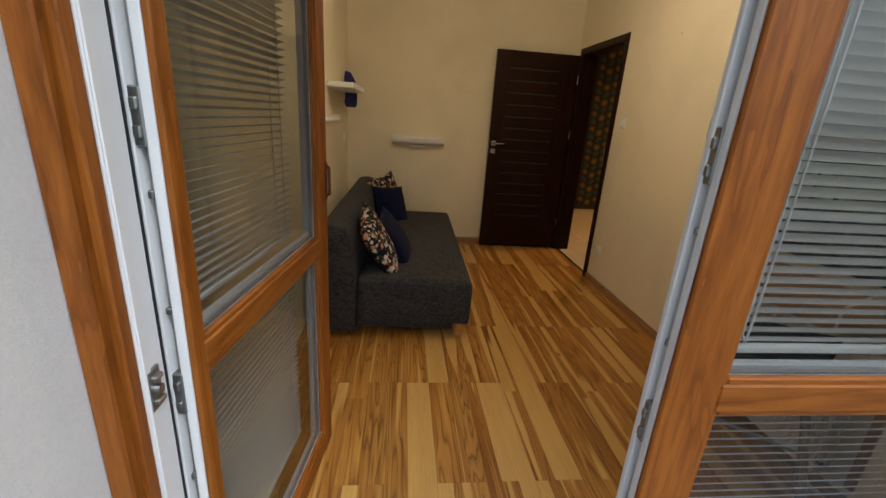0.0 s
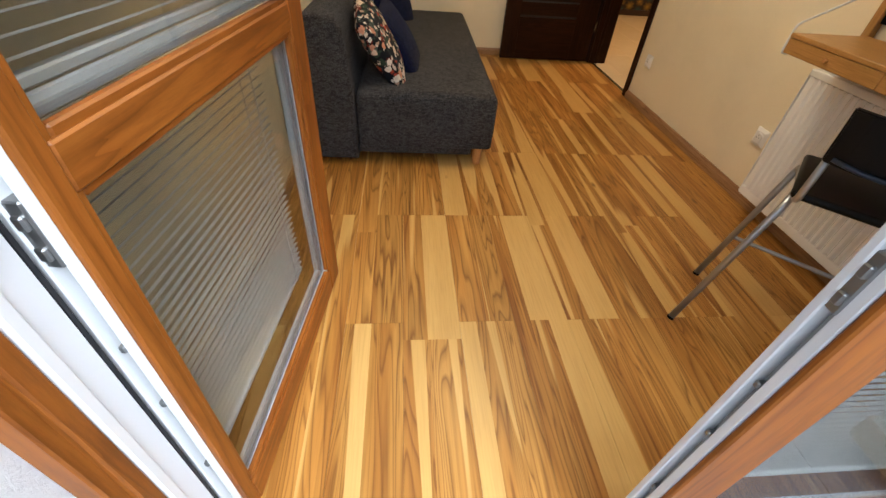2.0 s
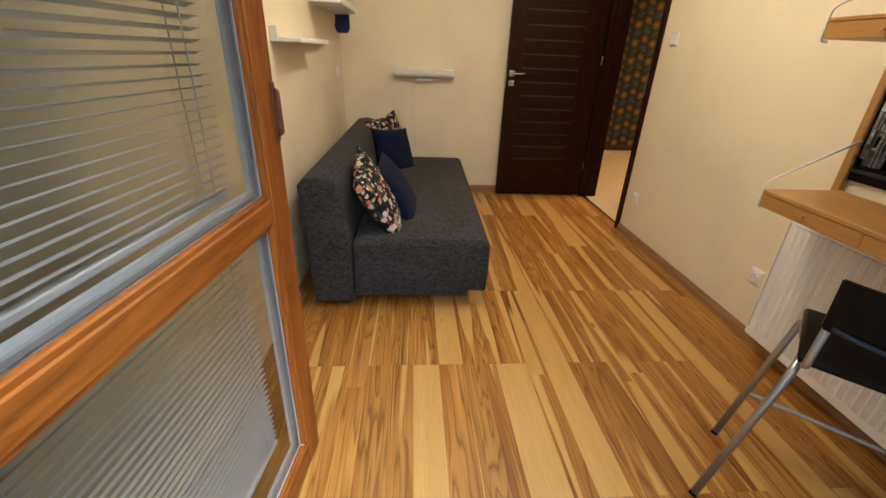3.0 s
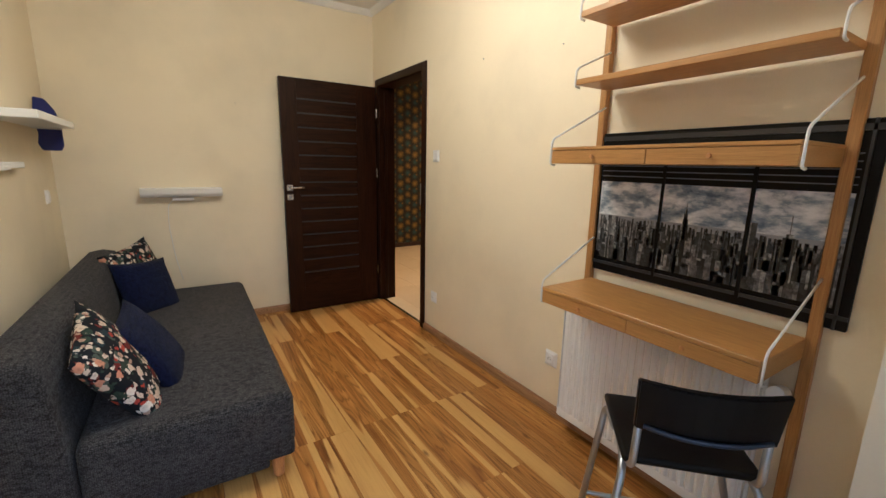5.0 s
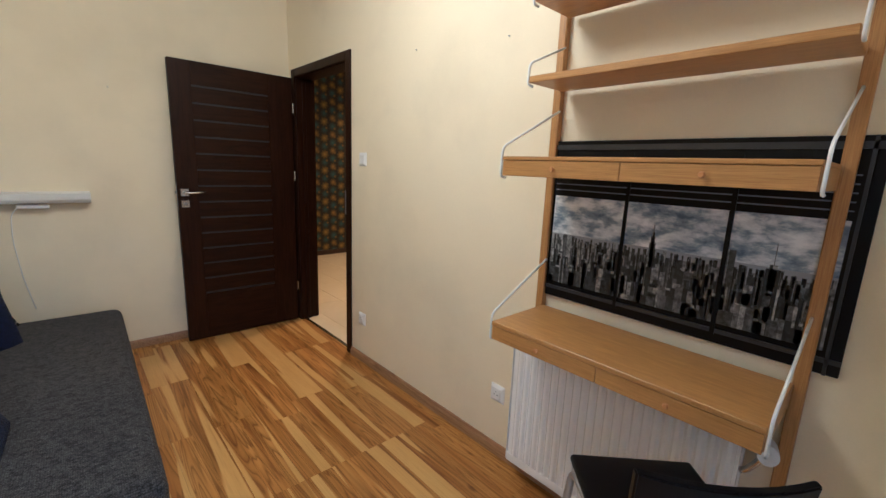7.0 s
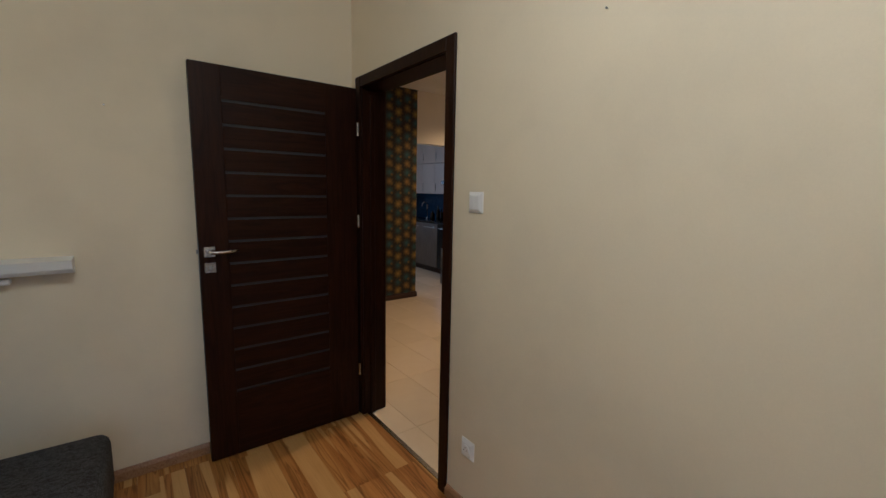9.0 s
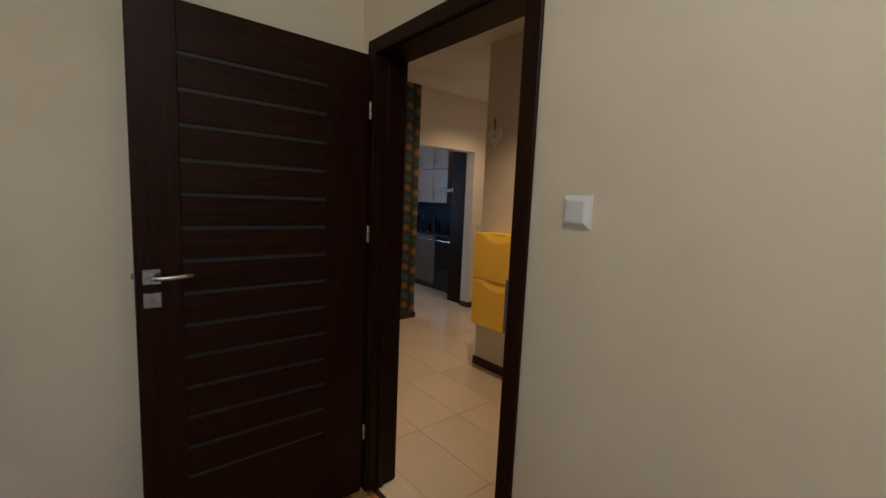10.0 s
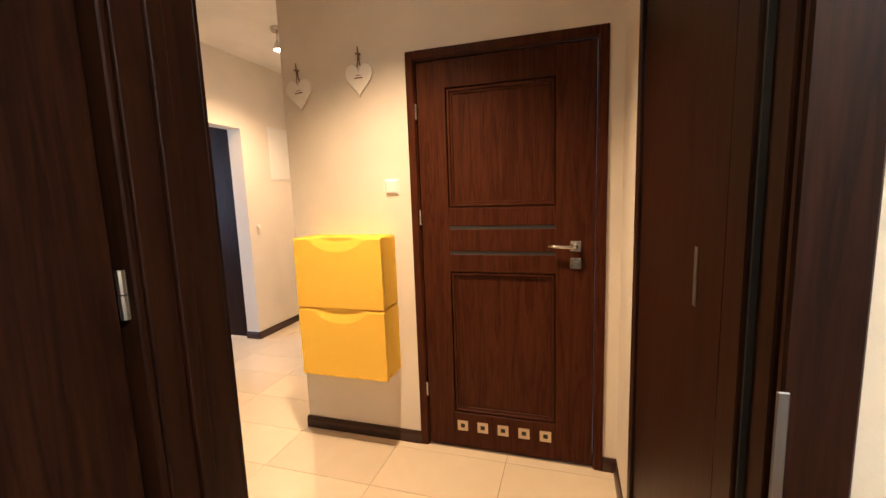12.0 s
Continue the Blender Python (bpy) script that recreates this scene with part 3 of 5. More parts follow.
part("latch_plate", B(((x0 - 0.0015, 4.843, 1.0), (x0 + 0.001, 4.863, 1.2)), ((x0 - 0.009, 4.848, 1.12), (x0, 4.858, 1.14))), M_STEEL, leaf, at=dl)
for z in (0.314, 1.258, 1.797):
    hinge(leaf, 2.607, 4.829, z, dl)


# ---- balcony door: outer frame and two leaves ----
bf_at = (0.43, 0.965, 0.0)
bf = thing("balcony_door_frame", bf_at, "golden oak and white plastic balcony door frame with low threshold", "door frame", kind="structure")
for s, xa in ((1, 0.412), (-1, 2.211)):
    part("jamb_outside", B(((xa, 0.965, -0.03), (xa + s * 0.036, 1.012, 2.235)), ((xa, 0.985, -0.03), (xa + s * 0.047, 1.012, 2.235)), bevel=0.003), M_OAK, bf, "golden oak foil", at=bf_at)
    part("jamb_inside", B(((xa, 1.0125, -0.03), (xa + s * 0.049, 1.07, 2.235)), ((xa + s * 0.049, 1.0125, -0.03), (xa + s * 0.053, 1.03, 2.235)), bevel=0.002), M_PVC, bf, at=bf_at)
    part("seal", B(((xa + s * 0.0492, 1.0705, 0.0), (xa + s * 0.030, 1.076, 2.2))), M_DARKGAP, bf, at=bf_at)
part("head", B(((0.412, 0.965, 2.17), (2.211, 1.07, 2.235)), bevel=0.003), M_OAK_H, bf, at=bf_at)
part("sill_outside", B(((0.412, 0.945, -0.03), (2.211, 0.985, 0.012)), ((0.412, 0.965, 0.012), (2.211, 0.984, 0.024)), bevel=0.004), M_OAK_H, bf, "golden oak foil sill", at=bf_at)
part("threshold", B(((0.466, 0.9855, -0.03), (2.16, 1.044, 0.030)), ((0.466, 0.998, 0.030), (2.16, 1.005, 0.037)), bevel=0.002), M_PVC, bf, "white plastic threshold", at=bf_at)
for xs in (0.89, 1.178):
    part("striker", B(((xs - 0.024, 1.010, 0.030), (xs + 0.024, 1.036, 0.040)), ((xs - 0.012, 1.012, 0.04), (xs - 0.004, 1.034, 0.047)), ((xs + 0.006, 1.016, 0.04), (xs + 0.014, 1.030, 0.046)), bevel=0.0015), M_STEEL, bf, "galvanised steel striker", at=bf_at)
bm = B(((0.458, 1.016, 0.878), (0.466, 1.050, 0.953)), ((0.465, 1.022, 0.890), (0.475, 1.044, 0.900)), ((0.465, 1.022, 0.933), (0.475, 1.044, 0.943)), bevel=0.002)
rod(bm, (0.464, 1.033, 0.916), (0.475, 1.033, 0.916), 0.009)
part("striker", bm, M_STEEL, bf, "galvanised steel striker", at=bf_at)


def blind_slat_mesh():
    bm = bmesh.new()
    n = 5
    prof = []
    for i in range(n):
        u = (i / (n - 1) - 0.5) * 0.025
        prof.append((u, 0.0022 * (1 - (2 * i / (n - 1) - 1) ** 2)))
    rows = [[bm.verts.new((x, u, w)) for u, w in prof] for x in (0.0, 1.0)]
    under = [[bm.verts.new((x, u, w - 0.0005)) for u, w in prof] for x in (0.0, 1.0)]
    for i in range(n - 1):
        bm.faces.new((rows[0][i], rows[1][i], rows[1][i + 1], rows[0][i + 1])).smooth = True
        bm.faces.new((under[0][i + 1], under[1][i + 1], under[1][i], under[0][i])).smooth = True
    me = bpy.data.meshes.new("slat")
    bm.to_mesh(me)
    bm.free()
    me.materials.append(M_SLAT)
    return me


SLAT = blind_slat_mesh()


def balcony_leaf(name, label, w, sa, sb, z2, z3, tilts, k=1.0):
    """A glazed leaf: outside face at y=0, thickness to +y; stiles sa and sb wide. Two panes over a middle rail, a slatted blind behind each."""
    lf = thing(name, (0, 0, 0), label, "door", kind="structure")
    zb, zt = 0.055, 2.20
    z1, z4 = 0.155, 2.09
    d = 0.012
    xa, xb = sa, w - sb
    part("stile", B(((0.0, 0, zb), (xa - 0.012, d, zt)), ((xa - 0.013, 0.005, z1), (xa, 0.019, zt - 0.1)), bevel=0.003), M_OAK, lf, "golden oak foil")
    part("stile", B(((xb + 0.012, 0, zb), (w, d, zt)), ((xb, 0.005, z1), (xb + 0.013, 0.019, zt - 0.1)), bevel=0.003), M_OAK, lf, "golden oak foil")
    part("bottom_rail", B(((xa - 0.012, 0.0005, zb), (xb + 0.012, d, z1 - 0.012)), ((xa, 0.005, z1 - 0.013), (xb, 0.019, z1)), bevel=0.003), M_OAK_H, lf)
    part("middle_rail", B(((xa - 0.012, 0.0005, z2 + 0.012), (xb + 0.012, d, z3 - 0.012)), ((xa, 0.005, z2), (xb, 0.019, z3)), bevel=0.003), M_OAK_H, lf)
    part("top_rail", B(((xa - 0.012, 0.0005, z4), (xb + 0.012, d, zt)), bevel=0.003), M_OAK_H, lf)
    # white inner profile, its edges grooved for the hardware
    e = 0.012
    for xo, xi in ((0.0, sa - 0.014), (w, w - sb + 0.014)):
        g = 1 if xo == 0 else -1
        part("inner_stile", B(((xo, d + 0.0005, zb), (xi, d + 0.014 * k, zt)), ((xo + g * 0.020, d + 0.014 * k, zb), (xi, d + 0.025 * k, zt)), ((xo - g * 0.005 * k, d + 0.025 * k, zb), (xi, d + 0.036 * k, zt)), bevel=0.002), M_PVC, lf, "white plastic")
        strip = part("lock_strip", B(((xo + g * 0.014, d + 0.0155 * k, 0.12), (xo + g * 0.0195, d + 0.0235 * k, 2.1))), M_STEEL, lf, "galvanised steel lock strip")
        for zz in (0.3, 0.52, 0.66, 1.02, 1.22, 1.55, 1.82):
            part("roller", B(((xo + g * (e - 0.011), d + 0.016 * k, zz), (xo + g * 0.015, d + 0.023 * k, zz + 0.013)), bevel=0.002), M_STEEL, strip)
        for zz in (0.82, 1.30):
            part("catch", B(((xo - g * 0.003, d + 0.012 * k, zz), (xo + g * 0.016, d + 0.027 * k, zz + 0.085)), ((xo - g * 0.008, d + 0.015 * k, zz + 0.012), (xo + g * e, d + 0.024 * k, zz + 0.03)), ((xo - g * 0.008, d + 0.015 * k, zz + 0.052), (xo + g * e, d + 0.024 * k, zz + 0.07)), bevel=0.002), M_STEEL, strip)
    part("inner_rail", B(((sa - 0.014, d + 0.0005, zb), (w - sb + 0.014, 0.048, z1 - 0.014)), bevel=0.002), M_PVC, lf)
    part("inner_rail", B(((sa - 0.014, d + 0.0005, z2 + 0.014), (w - sb + 0.014, 0.046, z3 - 0.014)), bevel=0.002), M_PVC, lf)
    part("inner_rail", B(((sa - 0.014, d + 0.0005, z4 + 0.014), (w - sb + 0.014, 0.048, zt)), bevel=0.002), M_PVC, lf)
    for za, zc, tilt in ((z1, z2, tilts[0]), (z3, z4, tilts[1])):
        pane = part("pane", B(((xa, 0.020, za), (xb, 0.024, zc))), M_GLASS, lf, "clear glass pane")
        pane.visible_shadow = False
        q = 0.008
        part("glazing_bead", B(((xa, 0.0245, za), (xa + q, 0.032, zc)), ((xb - q, 0.0245, za), (xb, 0.032, zc)), ((xa + q, 0.0245, za), (xb - q, 0.032, za + q)), ((xa + q, 0.0245, zc - q), (xb - q, 0.032, zc))), M_GREYPVC, lf)
        part("spacer_bar", B(((xa + q, 0.0325, za), (xa + 2 * q, 0.041, zc)), ((xb - 2 * q, 0.0325, za), (xb - q, 0.041, zc)), ((xa + 2 * q, 0.0325, za + q), (xb - 2 * q, 0.041, za + 2 * q))), M_PVC, lf)
        bl = part("blind", B(((xa - 0.012, 0.088, zc - 0.012), (xb + 0.012, 0.112, zc + 0.016)), ((xa - 0.006, 0.091, za - 0.004), (xb + 0.006, 0.109, za + 0.012)), bevel=0.003), M_WHITEMETAL, lf, "white slatted blind")
        n = round((zc - za - 0.04) / 0.0205)
        pitch = (zc - 0.02 - za - 0.02) / n
        for i in range(n):
            sl = new("slat", SLAT)
            sl.parent = bl
            tl = tilt[0] + (tilt[1] - tilt[0]) * i / n
            sl.matrix_basis = pose(xa - 0.006, 0.100, za + 0.025 + pitch * i, tl, 0, 0) @ Matrix.Diagonal((xb - xa + 0.012, 1, 1, 1))
        for xc in (xa + 0.06, xb - 0.06):
            cords = bmesh.new()
            for yc in (0.0865, 0.1135):
                rod(cords, (xc, yc, za + 0.006), (xc, yc, zc), 0.0016, 5)
            for i in range(n):
                box(cords, (xc - 0.0006, 0.0865, za + 0.0235 + pitch * i), (xc + 0.0006, 0.1135, za + 0.0243 + pitch * i))
            part("ladder_cord", cords, M_CORD, bl)
    return lf


leaf_a = balcony_leaf("balcony_door", "open golden oak glazed balcony door with white slatted blinds", 0.795, 0.045, 0.098, 0.882, 0.962, ((-38, -38), (-15, -15)), 1.3)
leaf_a.matrix_world = pose(0.506, 1.084, 0.0, 0, 0, 83.2)
bm = B(((0.774, -0.004, 1.07), (0.792, 0.0, 1.20)), bevel=0.002)
tube(bm, [(0.783, -0.003, 1.185), (0.783, -0.012, 1.18), (0.783, -0.013, 1.09), (0.783, -0.003, 1.085)], 0.005, 8, 4, 0.012)
part("pull_handle", bm, mat("brown_plastic", (0.12, 0.035, 0.012), 0.4), leaf_a, "brown plastic pull handle")
leaf_b = balcony_leaf("balcony_door", "closed golden oak glazed balcony door with white slatted blinds", 0.845, 0.112, 0.096, 0.895, 0.975, ((-47, -47), (-50, -50)), 1.15)
leaf_b.matrix_world = pose(1.316, 0.974, 0.0, 0, 0, 0)
bm = bmesh.new()
tube(bm, [(0.190, 0.082, 2.0), (0.192, 0.082, 1.5), (0.186, 0.081, 1.02), (0.198, 0.081, 1.0), (0.205, 0.082, 1.3), (0.208, 0.082, 2.0)], 0.0028, 6, 4, 0.015)
part("pull_cord", bm, M_CORD, leaf_b, "white hanging blind cord")
bm = bmesh.new()
tube(bm, [(0.70, 0.124, 2.0), (0.702, 0.13, 1.4), (0.71, 0.13, 1.02), (0.72, 0.13, 1.0), (0.725, 0.130, 1.1), (0.715, 0.126, 2.0)], 0.002, 6, 4, 0.02)
part("pull_cord", bm, M_CORD, leaf_b, "white hanging blind cord")

# ---- balcony ----
setting("wall_parapet", B(((-1.6, -0.75, -0.25), (4.2, -0.6, 0.95)), ((-1.6, -0.6, -0.25), (-1.45, 0.76, 0.95)), ((4.05, -0.6, -0.25), (4.2, 0.76, 0.95))), M_STUCCO, "white stucco balcony parapet", "wall")
setting("baseboard_balcony", B(((2.2, 0.762, -0.034), (2.212, 0.96, 0.055)), ((0.411, 0.762, -0.034), (0.422, 0.942, 0.0)), ((2.212, 0.748, -0.034), (4.05, 0.76, 0.055)), ((-1.45, 0.748, -0.034), (0.411, 0.76, 0.055))), M_TANTILE, "tan tile skirting on the balcony", "skirting")
setting("backdrop", B(((-400, -400, -12), (400, 400, -11.8))), mat("far_lawn", (0.10, 0.13, 0.06), 0.9), "grassy ground below the balcony", "ground")


# ---- sofa ----
def soft_box(a, b, r, seg=4):
    bm = B((a, b), bevel=r, seg=seg)
    for fc in bm.faces:
        fc.smooth = True
    return bm


so = (0.9, 3.72, 0.0)
sofa = thing("sofa_bed", so, "grey woven fabric sofa bed against the cream wall", "sofa")
part("seat", soft_box((0.605, 2.745, 0.135), (1.325, 4.70, 0.395), 0.045), M_SOFA, sofa, at=so)
part("valance", soft_box((0.615, 2.752, 0.10), (1.318, 4.69, 0.20), 0.02), M_SOFA, sofa, at=so)
part("base", soft_box((0.60, 2.775, 0.055), (1.215, 4.66, 0.145), 0.012, 2), M_SOFA, sofa, at=so)
bm = bmesh.new()
prism(bm, [(0.395, 0.03), (0.602, 0.03), (0.598, 0.40), (0.566, 0.66), (0.535, 0.712), (0.47, 0.728), (0.395, 0.715), (0.362, 0.675)], "y", 2.74, 4.72)
bmesh.ops.bevel(bm, geom=[e for e in bm.edges if abs(e.verts[0].co.y - e.verts[1].co.y) < 0.01], offset=0.025, segments=3, affect='EDGES', profile=0.5)
part("backrest", bm, M_SOFA, sofa, at=so, smooth=True)
for x, y, h in ((1.25, 2.80, 0.135), (1.25, 4.60, 0.135), (0.72, 3.05, 0.058), (0.72, 4.45, 0.058)):
    part("leg", rod(bmesh.new(), (x, y, 0.0), (x, y, h), 0.022, 14, 0.03), M_BEECH, sofa, "light beech foot", at=so)


def pillow(name, label, size, thick, m, where, group="sofa cushions"):
    n = 14
    bm = bmesh.new()
    sides = []
    for s in (1, -1):
        g = []
        for i in range(n + 1):
            row = []
            for j in range(n + 1):
                u, v = 2 * i / n - 1, 2 * j / n - 1
                f = max(0.0, (1 - u * u) * (1 - v * v)) ** 0.42
                k = 1 - 0.09 * (1 - abs(u) ** 2) * abs(v) ** 3
                k2 = 1 - 0.09 * (1 - abs(v) ** 2) * abs(u) ** 3
                wr = 0.006 * noise.noise(Vector((u * 2.3, v * 2.3, size * 7 + s)))
                row.append(bm.verts.new((u * size / 2 * k2, v * size / 2 * k, s * (thick / 2 * f + wr * f))))
            g.append(row)
        sides.append(g)
        for i in range(n):
            for j in range(n):
                q = (g[i][j], g[i + 1][j], g[i + 1][j + 1], g[i][j + 1])
                bm.faces.new(q if s > 0 else q[::-1]).smooth = True
    bmesh.ops.remove_doubles(bm, verts=bm.verts, dist=0.0005)
    ob = part(name, bm, m)
    ob.matrix_world = where
    return tagged(ob, label, "cushion", group)


def leaning(c, normal, spin=0.0):
    z = Vector(normal).normalized()
    up = Vector((0, 0, 1))
    y = (up - z * up.dot(z)).normalized()
    x = y.cross(z)
    r = Matrix((x, y, z)).transposed().to_4x4()
    return Matrix.Translation(c) @ r @ pose(0, 0, 0, 0, 0, spin)


pillow("floral_cushion", "black floral cushion leaning against the sofa back", 0.44, 0.13, M_FLORAL, leaning((0.728, 3.05, 0.555), (0.86, -0.06, 0.50), 17))
pillow("navy_cushion", "plain navy blue cushion leaning behind the floral one", 0.40, 0.13, M_NAVY, leaning((0.820, 3.265, 0.52), (0.84, -0.10, 0.54), 6))
pillow("floral_cushion", "floral cushion standing in the far corner of the sofa", 0.44, 0.12, M_FLORAL, leaning((0.715, 4.49, 0.572), (0.75, -0.5, 0.30), 8))
pillow("navy_cushion", "plain navy blue cushion in front of a floral one", 0.38, 0.12, M_NAVY, leaning((0.765, 4.31, 0.528), (0.62, -0.62, 0.42), -6))


sofa.location += Vector((0.022, 0.030, 0.0))
sofa.rotation_euler.z = radians(-1.2)


# ---- shelves and lamp on the walls ----
def wall_shelf(at, label, bm, m=M_WHITEMETAL):
    s = thing("wall_shelf", at, label, "shelf")
    part("board", bm, m, s, at=at)
    return s


w1 = wall_shelf((XL, 3.2, 1.32), "thin white wall shelf with upturned end", B(((XL, 2.95, 1.325), (XL + 0.13, 3.53, 1.343)), bevel=0.003))
part("end_panel", B(((XL, 2.939, 1.325), (XL + 0.035, 2.949, 1.388)), bevel=0.003), M_WHITEMETAL, w1, at=(XL, 3.2, 1.32))
part("end_panel", B(((XL, 3.531, 1.325), (XL + 0.05, 4.09, 1.355)), bevel=0.003), M_WHITEMETAL, w1, at=(XL, 3.2, 1.32))
w2 = wall_shelf((XL, 4.0, 1.55), "thick white floating wall shelf in the corner", B(((XL, 3.74, 1.552), (XL + 0.20, 4.55, 1.592)), bevel=0.004))
bm = bmesh.new()
prism(bm, [(XL + dx, z) for dx, z in ((0.02, 1.735), (0.07, 1.725), (0.11, 1.66), (0.13, 1.58), (0.13, 1.45), (0.115, 1.42), (0.03, 1.42), (0.012, 1.46), (0.022, 1.52), (0.006, 1.60))], "y", 4.603, 4.628)
bmesh.ops.bevel(bm, geom=list(bm.edges), offset=0.004, segments=2, affect='EDGES')
fish = tagged(part("wall_ornament", bm, M_BLUEFISH), "deep blue wooden ornament on the end of the corner shelf", "ornament")
orn = B(((XL, 4.551, 1.547), (XL + 0.13, 4.602, 1.583)), bevel=0.003)
part("bracket", orn, M_WHITEMETAL, w2, at=(XL, 4.0, 1.55))

for ob in (w1, w2, fish):
    ob.location.z -= 0.034

la = (1.02, YB, 1.1)
lamp = thing("wall_lamp_shelf", la, "white angled lamp shelf with a hanging cable", "wall lamp")
bm = bmesh.new()
prism(bm, [(YB, 1.06), (YB - 0.085, 1.072), (YB - 0.10, 1.09), (YB - 0.105, 1.128), (YB, 1.135)], "x", 0.75, 1.288)
part("body", bm, M_WHITEMETAL, lamp, at=la)
part("socket", B(((0.945, YB - 0.06, 1.035), (1.09, YB - 0.02, 1.06)), bevel=0.006), M_PLASTIC, lamp, at=la)
bm = bmesh.new()
tube(bm, [(0.955, YB - 0.03, 1.045), (0.915, YB - 0.006, 1.0), (0.905, YB - 0.005, 0.85), (0.925, YB - 0.005, 0.6), (0.96, YB - 0.006, 0.40)], 0.003, 6, 4, 0.05)
part("cable", bm, M_CORD, lamp, at=la)


# ---- switches and sockets ----
def wall_plate(name, label, c, normal, kind):
    """An 80 mm plate at c on a wall; normal '+x', '-x', '+y' or '-y'."""
    a = {"+y": 180, "-y": 0, "-x": -90, "+x": 90}[normal]
    p = thing(name, c, label, "socket" if kind == "socket" else "light switch", turn=a)
    bm = bmesh.new()
    prism(bm, [(-0.041, -0.043), (0.041, -0.043), (0.041, 0.043), (-0.041, 0.043)], "y", -0.004, 0.0)
    part("plate", bm, M_PLASTIC, p)
    bm = bmesh.new()
    o, i = [(-0.040, -0.042), (0.040, -0.042), (0.040, 0.042), (-0.040, 0.042)], [(-0.027, -0.029), (0.027, -0.029), (0.027, 0.029), (-0.027, 0.029)]
    vo = [bm.verts.new((x, -0.004, z)) for x, z in o]
    vi = [bm.verts.new((x, -0.013, z)) for x, z in i]
    for k in range(4):
        bm.faces.new((vo[k], vo[(k + 1) % 4], vi[(k + 1) % 4], vi[k]))
    bm.faces.new(vi)
    part("bezel", bm, M_PLASTIC, p)
    if kind == "double":
        for xa in (-0.0255, 0.0007):
            part("rocker", B(((xa, -0.0142, -0.027), (xa + 0.0248, -0.0125, 0.027)), bevel=0.001), M_PLASTIC, p)
    elif kind == "single":
        part("rocker", B(((-0.025, -0.0142, -0.027), (0.025, -0.0125, 0.027)), bevel=0.001), M_PLASTIC, p)
    else:
        bm = rod(bmesh.new(), (0, -0.0125, 0), (0, -0.0175, 0), 0.024, 24, 0.023)
        part("insert", bm, M_PLASTIC, p)
        # black discs stand for the shade inside the contact holes
        bm = rod(bmesh.new(), (-0.009, -0.0178, 0), (-0.009, -0.0182, 0), 0.003, 10)
        rod(bm, (0.009, -0.0178, 0), (0.009, -0.0182, 0), 0.003, 10)
        rod(bm, (0.0, -0.0178, 0.013), (0.0, -0.0182, 0.013), 0.0025, 8)
        part("contact", bm, M_DARKGAP, p)
    return p


wall_plate("light_switch", "white double light switch beside the bedroom door", (XR, 3.785, 1.408), "-x", "double")
wall_plate("light_switch", "white single light switch beside the bathroom door", (HX, 5.085, 1.432), "-x", "single")
wall_plate("light_switch", "small white switch on the cream wall above the sofa", (XL, 4.66, 1.10), "+x", "single")
wall_plate("wall_socket", "white wall socket near the door frame", (XR, 3.79, 0.316), "-x", "socket")
wall_plate("wall_socket", "white wall socket beside the radiator", (XR, 2.548, 0.32), "-x", "socket")
# black discs on the wall stand for the shade inside two drill holes
for c in ((XR - 0.001, 1.455, 1.716), (XR - 0.001, 1.455, 1.66)):
    tagged(part("drill_hole", rod(bmesh.new(), c, (c[0] - 0.002, c[1], c[2]), 0.007, 10), M_DARKGAP), "black disc for the shade in a drill hole", "hole", "drill holes")
for c in ((XR - 0.001, 2.62, 1.93), (XR - 0.001, 3.25, 1.98)):
    tagged(part("nail", rod(bmesh.new(), c, (c[0] - 0.006, c[1], c[2]), 0.003, 8), M_STEEL), "small bare nail in the cream wall", "nail", "nails in the wall")
tagged(part("nail", rod(bmesh.new(), (1.44, YB - 0.001, 1.80), (1.44, YB - 0.012, 1.80), 0.004, 8), M_CHROME), "small bare nail in the cream wall", "nail", "nails in the wall")


# ---- shelf unit with fold-out desk ----
ua = (XR, 1.92, 0.0)
unit = thing("shelving_unit", ua, "bamboo wall shelving with desk, drawer shelf and white steel brackets", "shelving unit")
YA, YZ = 1.482, 2.315
for y in (1.491, 2.335):
    part("rail", B(((XR - 0.032, y - 0.016, 0.12), (XR - 0.001, y + 0.016, 2.42)), bevel=0.003), M_BAMBOO_V, unit, "bamboo upright", at=ua)


def bracket(y, z, depth, rise, drop=0.0, bend=0.065):
    """Bent white flat steel: from the rail down to the shelf's front, and under it."""
    bm = bmesh.new()
    xf = XR - 0.032 - depth
    tube(bm, [(XR - 0.03, y, z + rise), (xf + 0.006, y, z + bend), (xf + 0.004, y, z - drop), (xf + 0.03, y, z - drop - 0.002)], 0.0042, 6, 3, 0.02)
    part("bracket", bm, M_WHITEMETAL, unit, "white steel bracket", at=ua)


def plain_shelf(z, xf):
    part("shelf", B(((xf, YA + 0.02, z), (XR - 0.034, YZ - 0.004, z + 0.022)), bevel=0.002), M_BAMBOO, unit, "bamboo shelf board", at=ua)
    for y in (YA + 0.014, YZ + 0.002):
        bracket(y, z, XR - 0.032 - xf, 0.155, 0.004)


plain_shelf(1.682, 2.39)
plain_shelf(1.935, 2.39)
plain_shelf(2.19, 2.39)


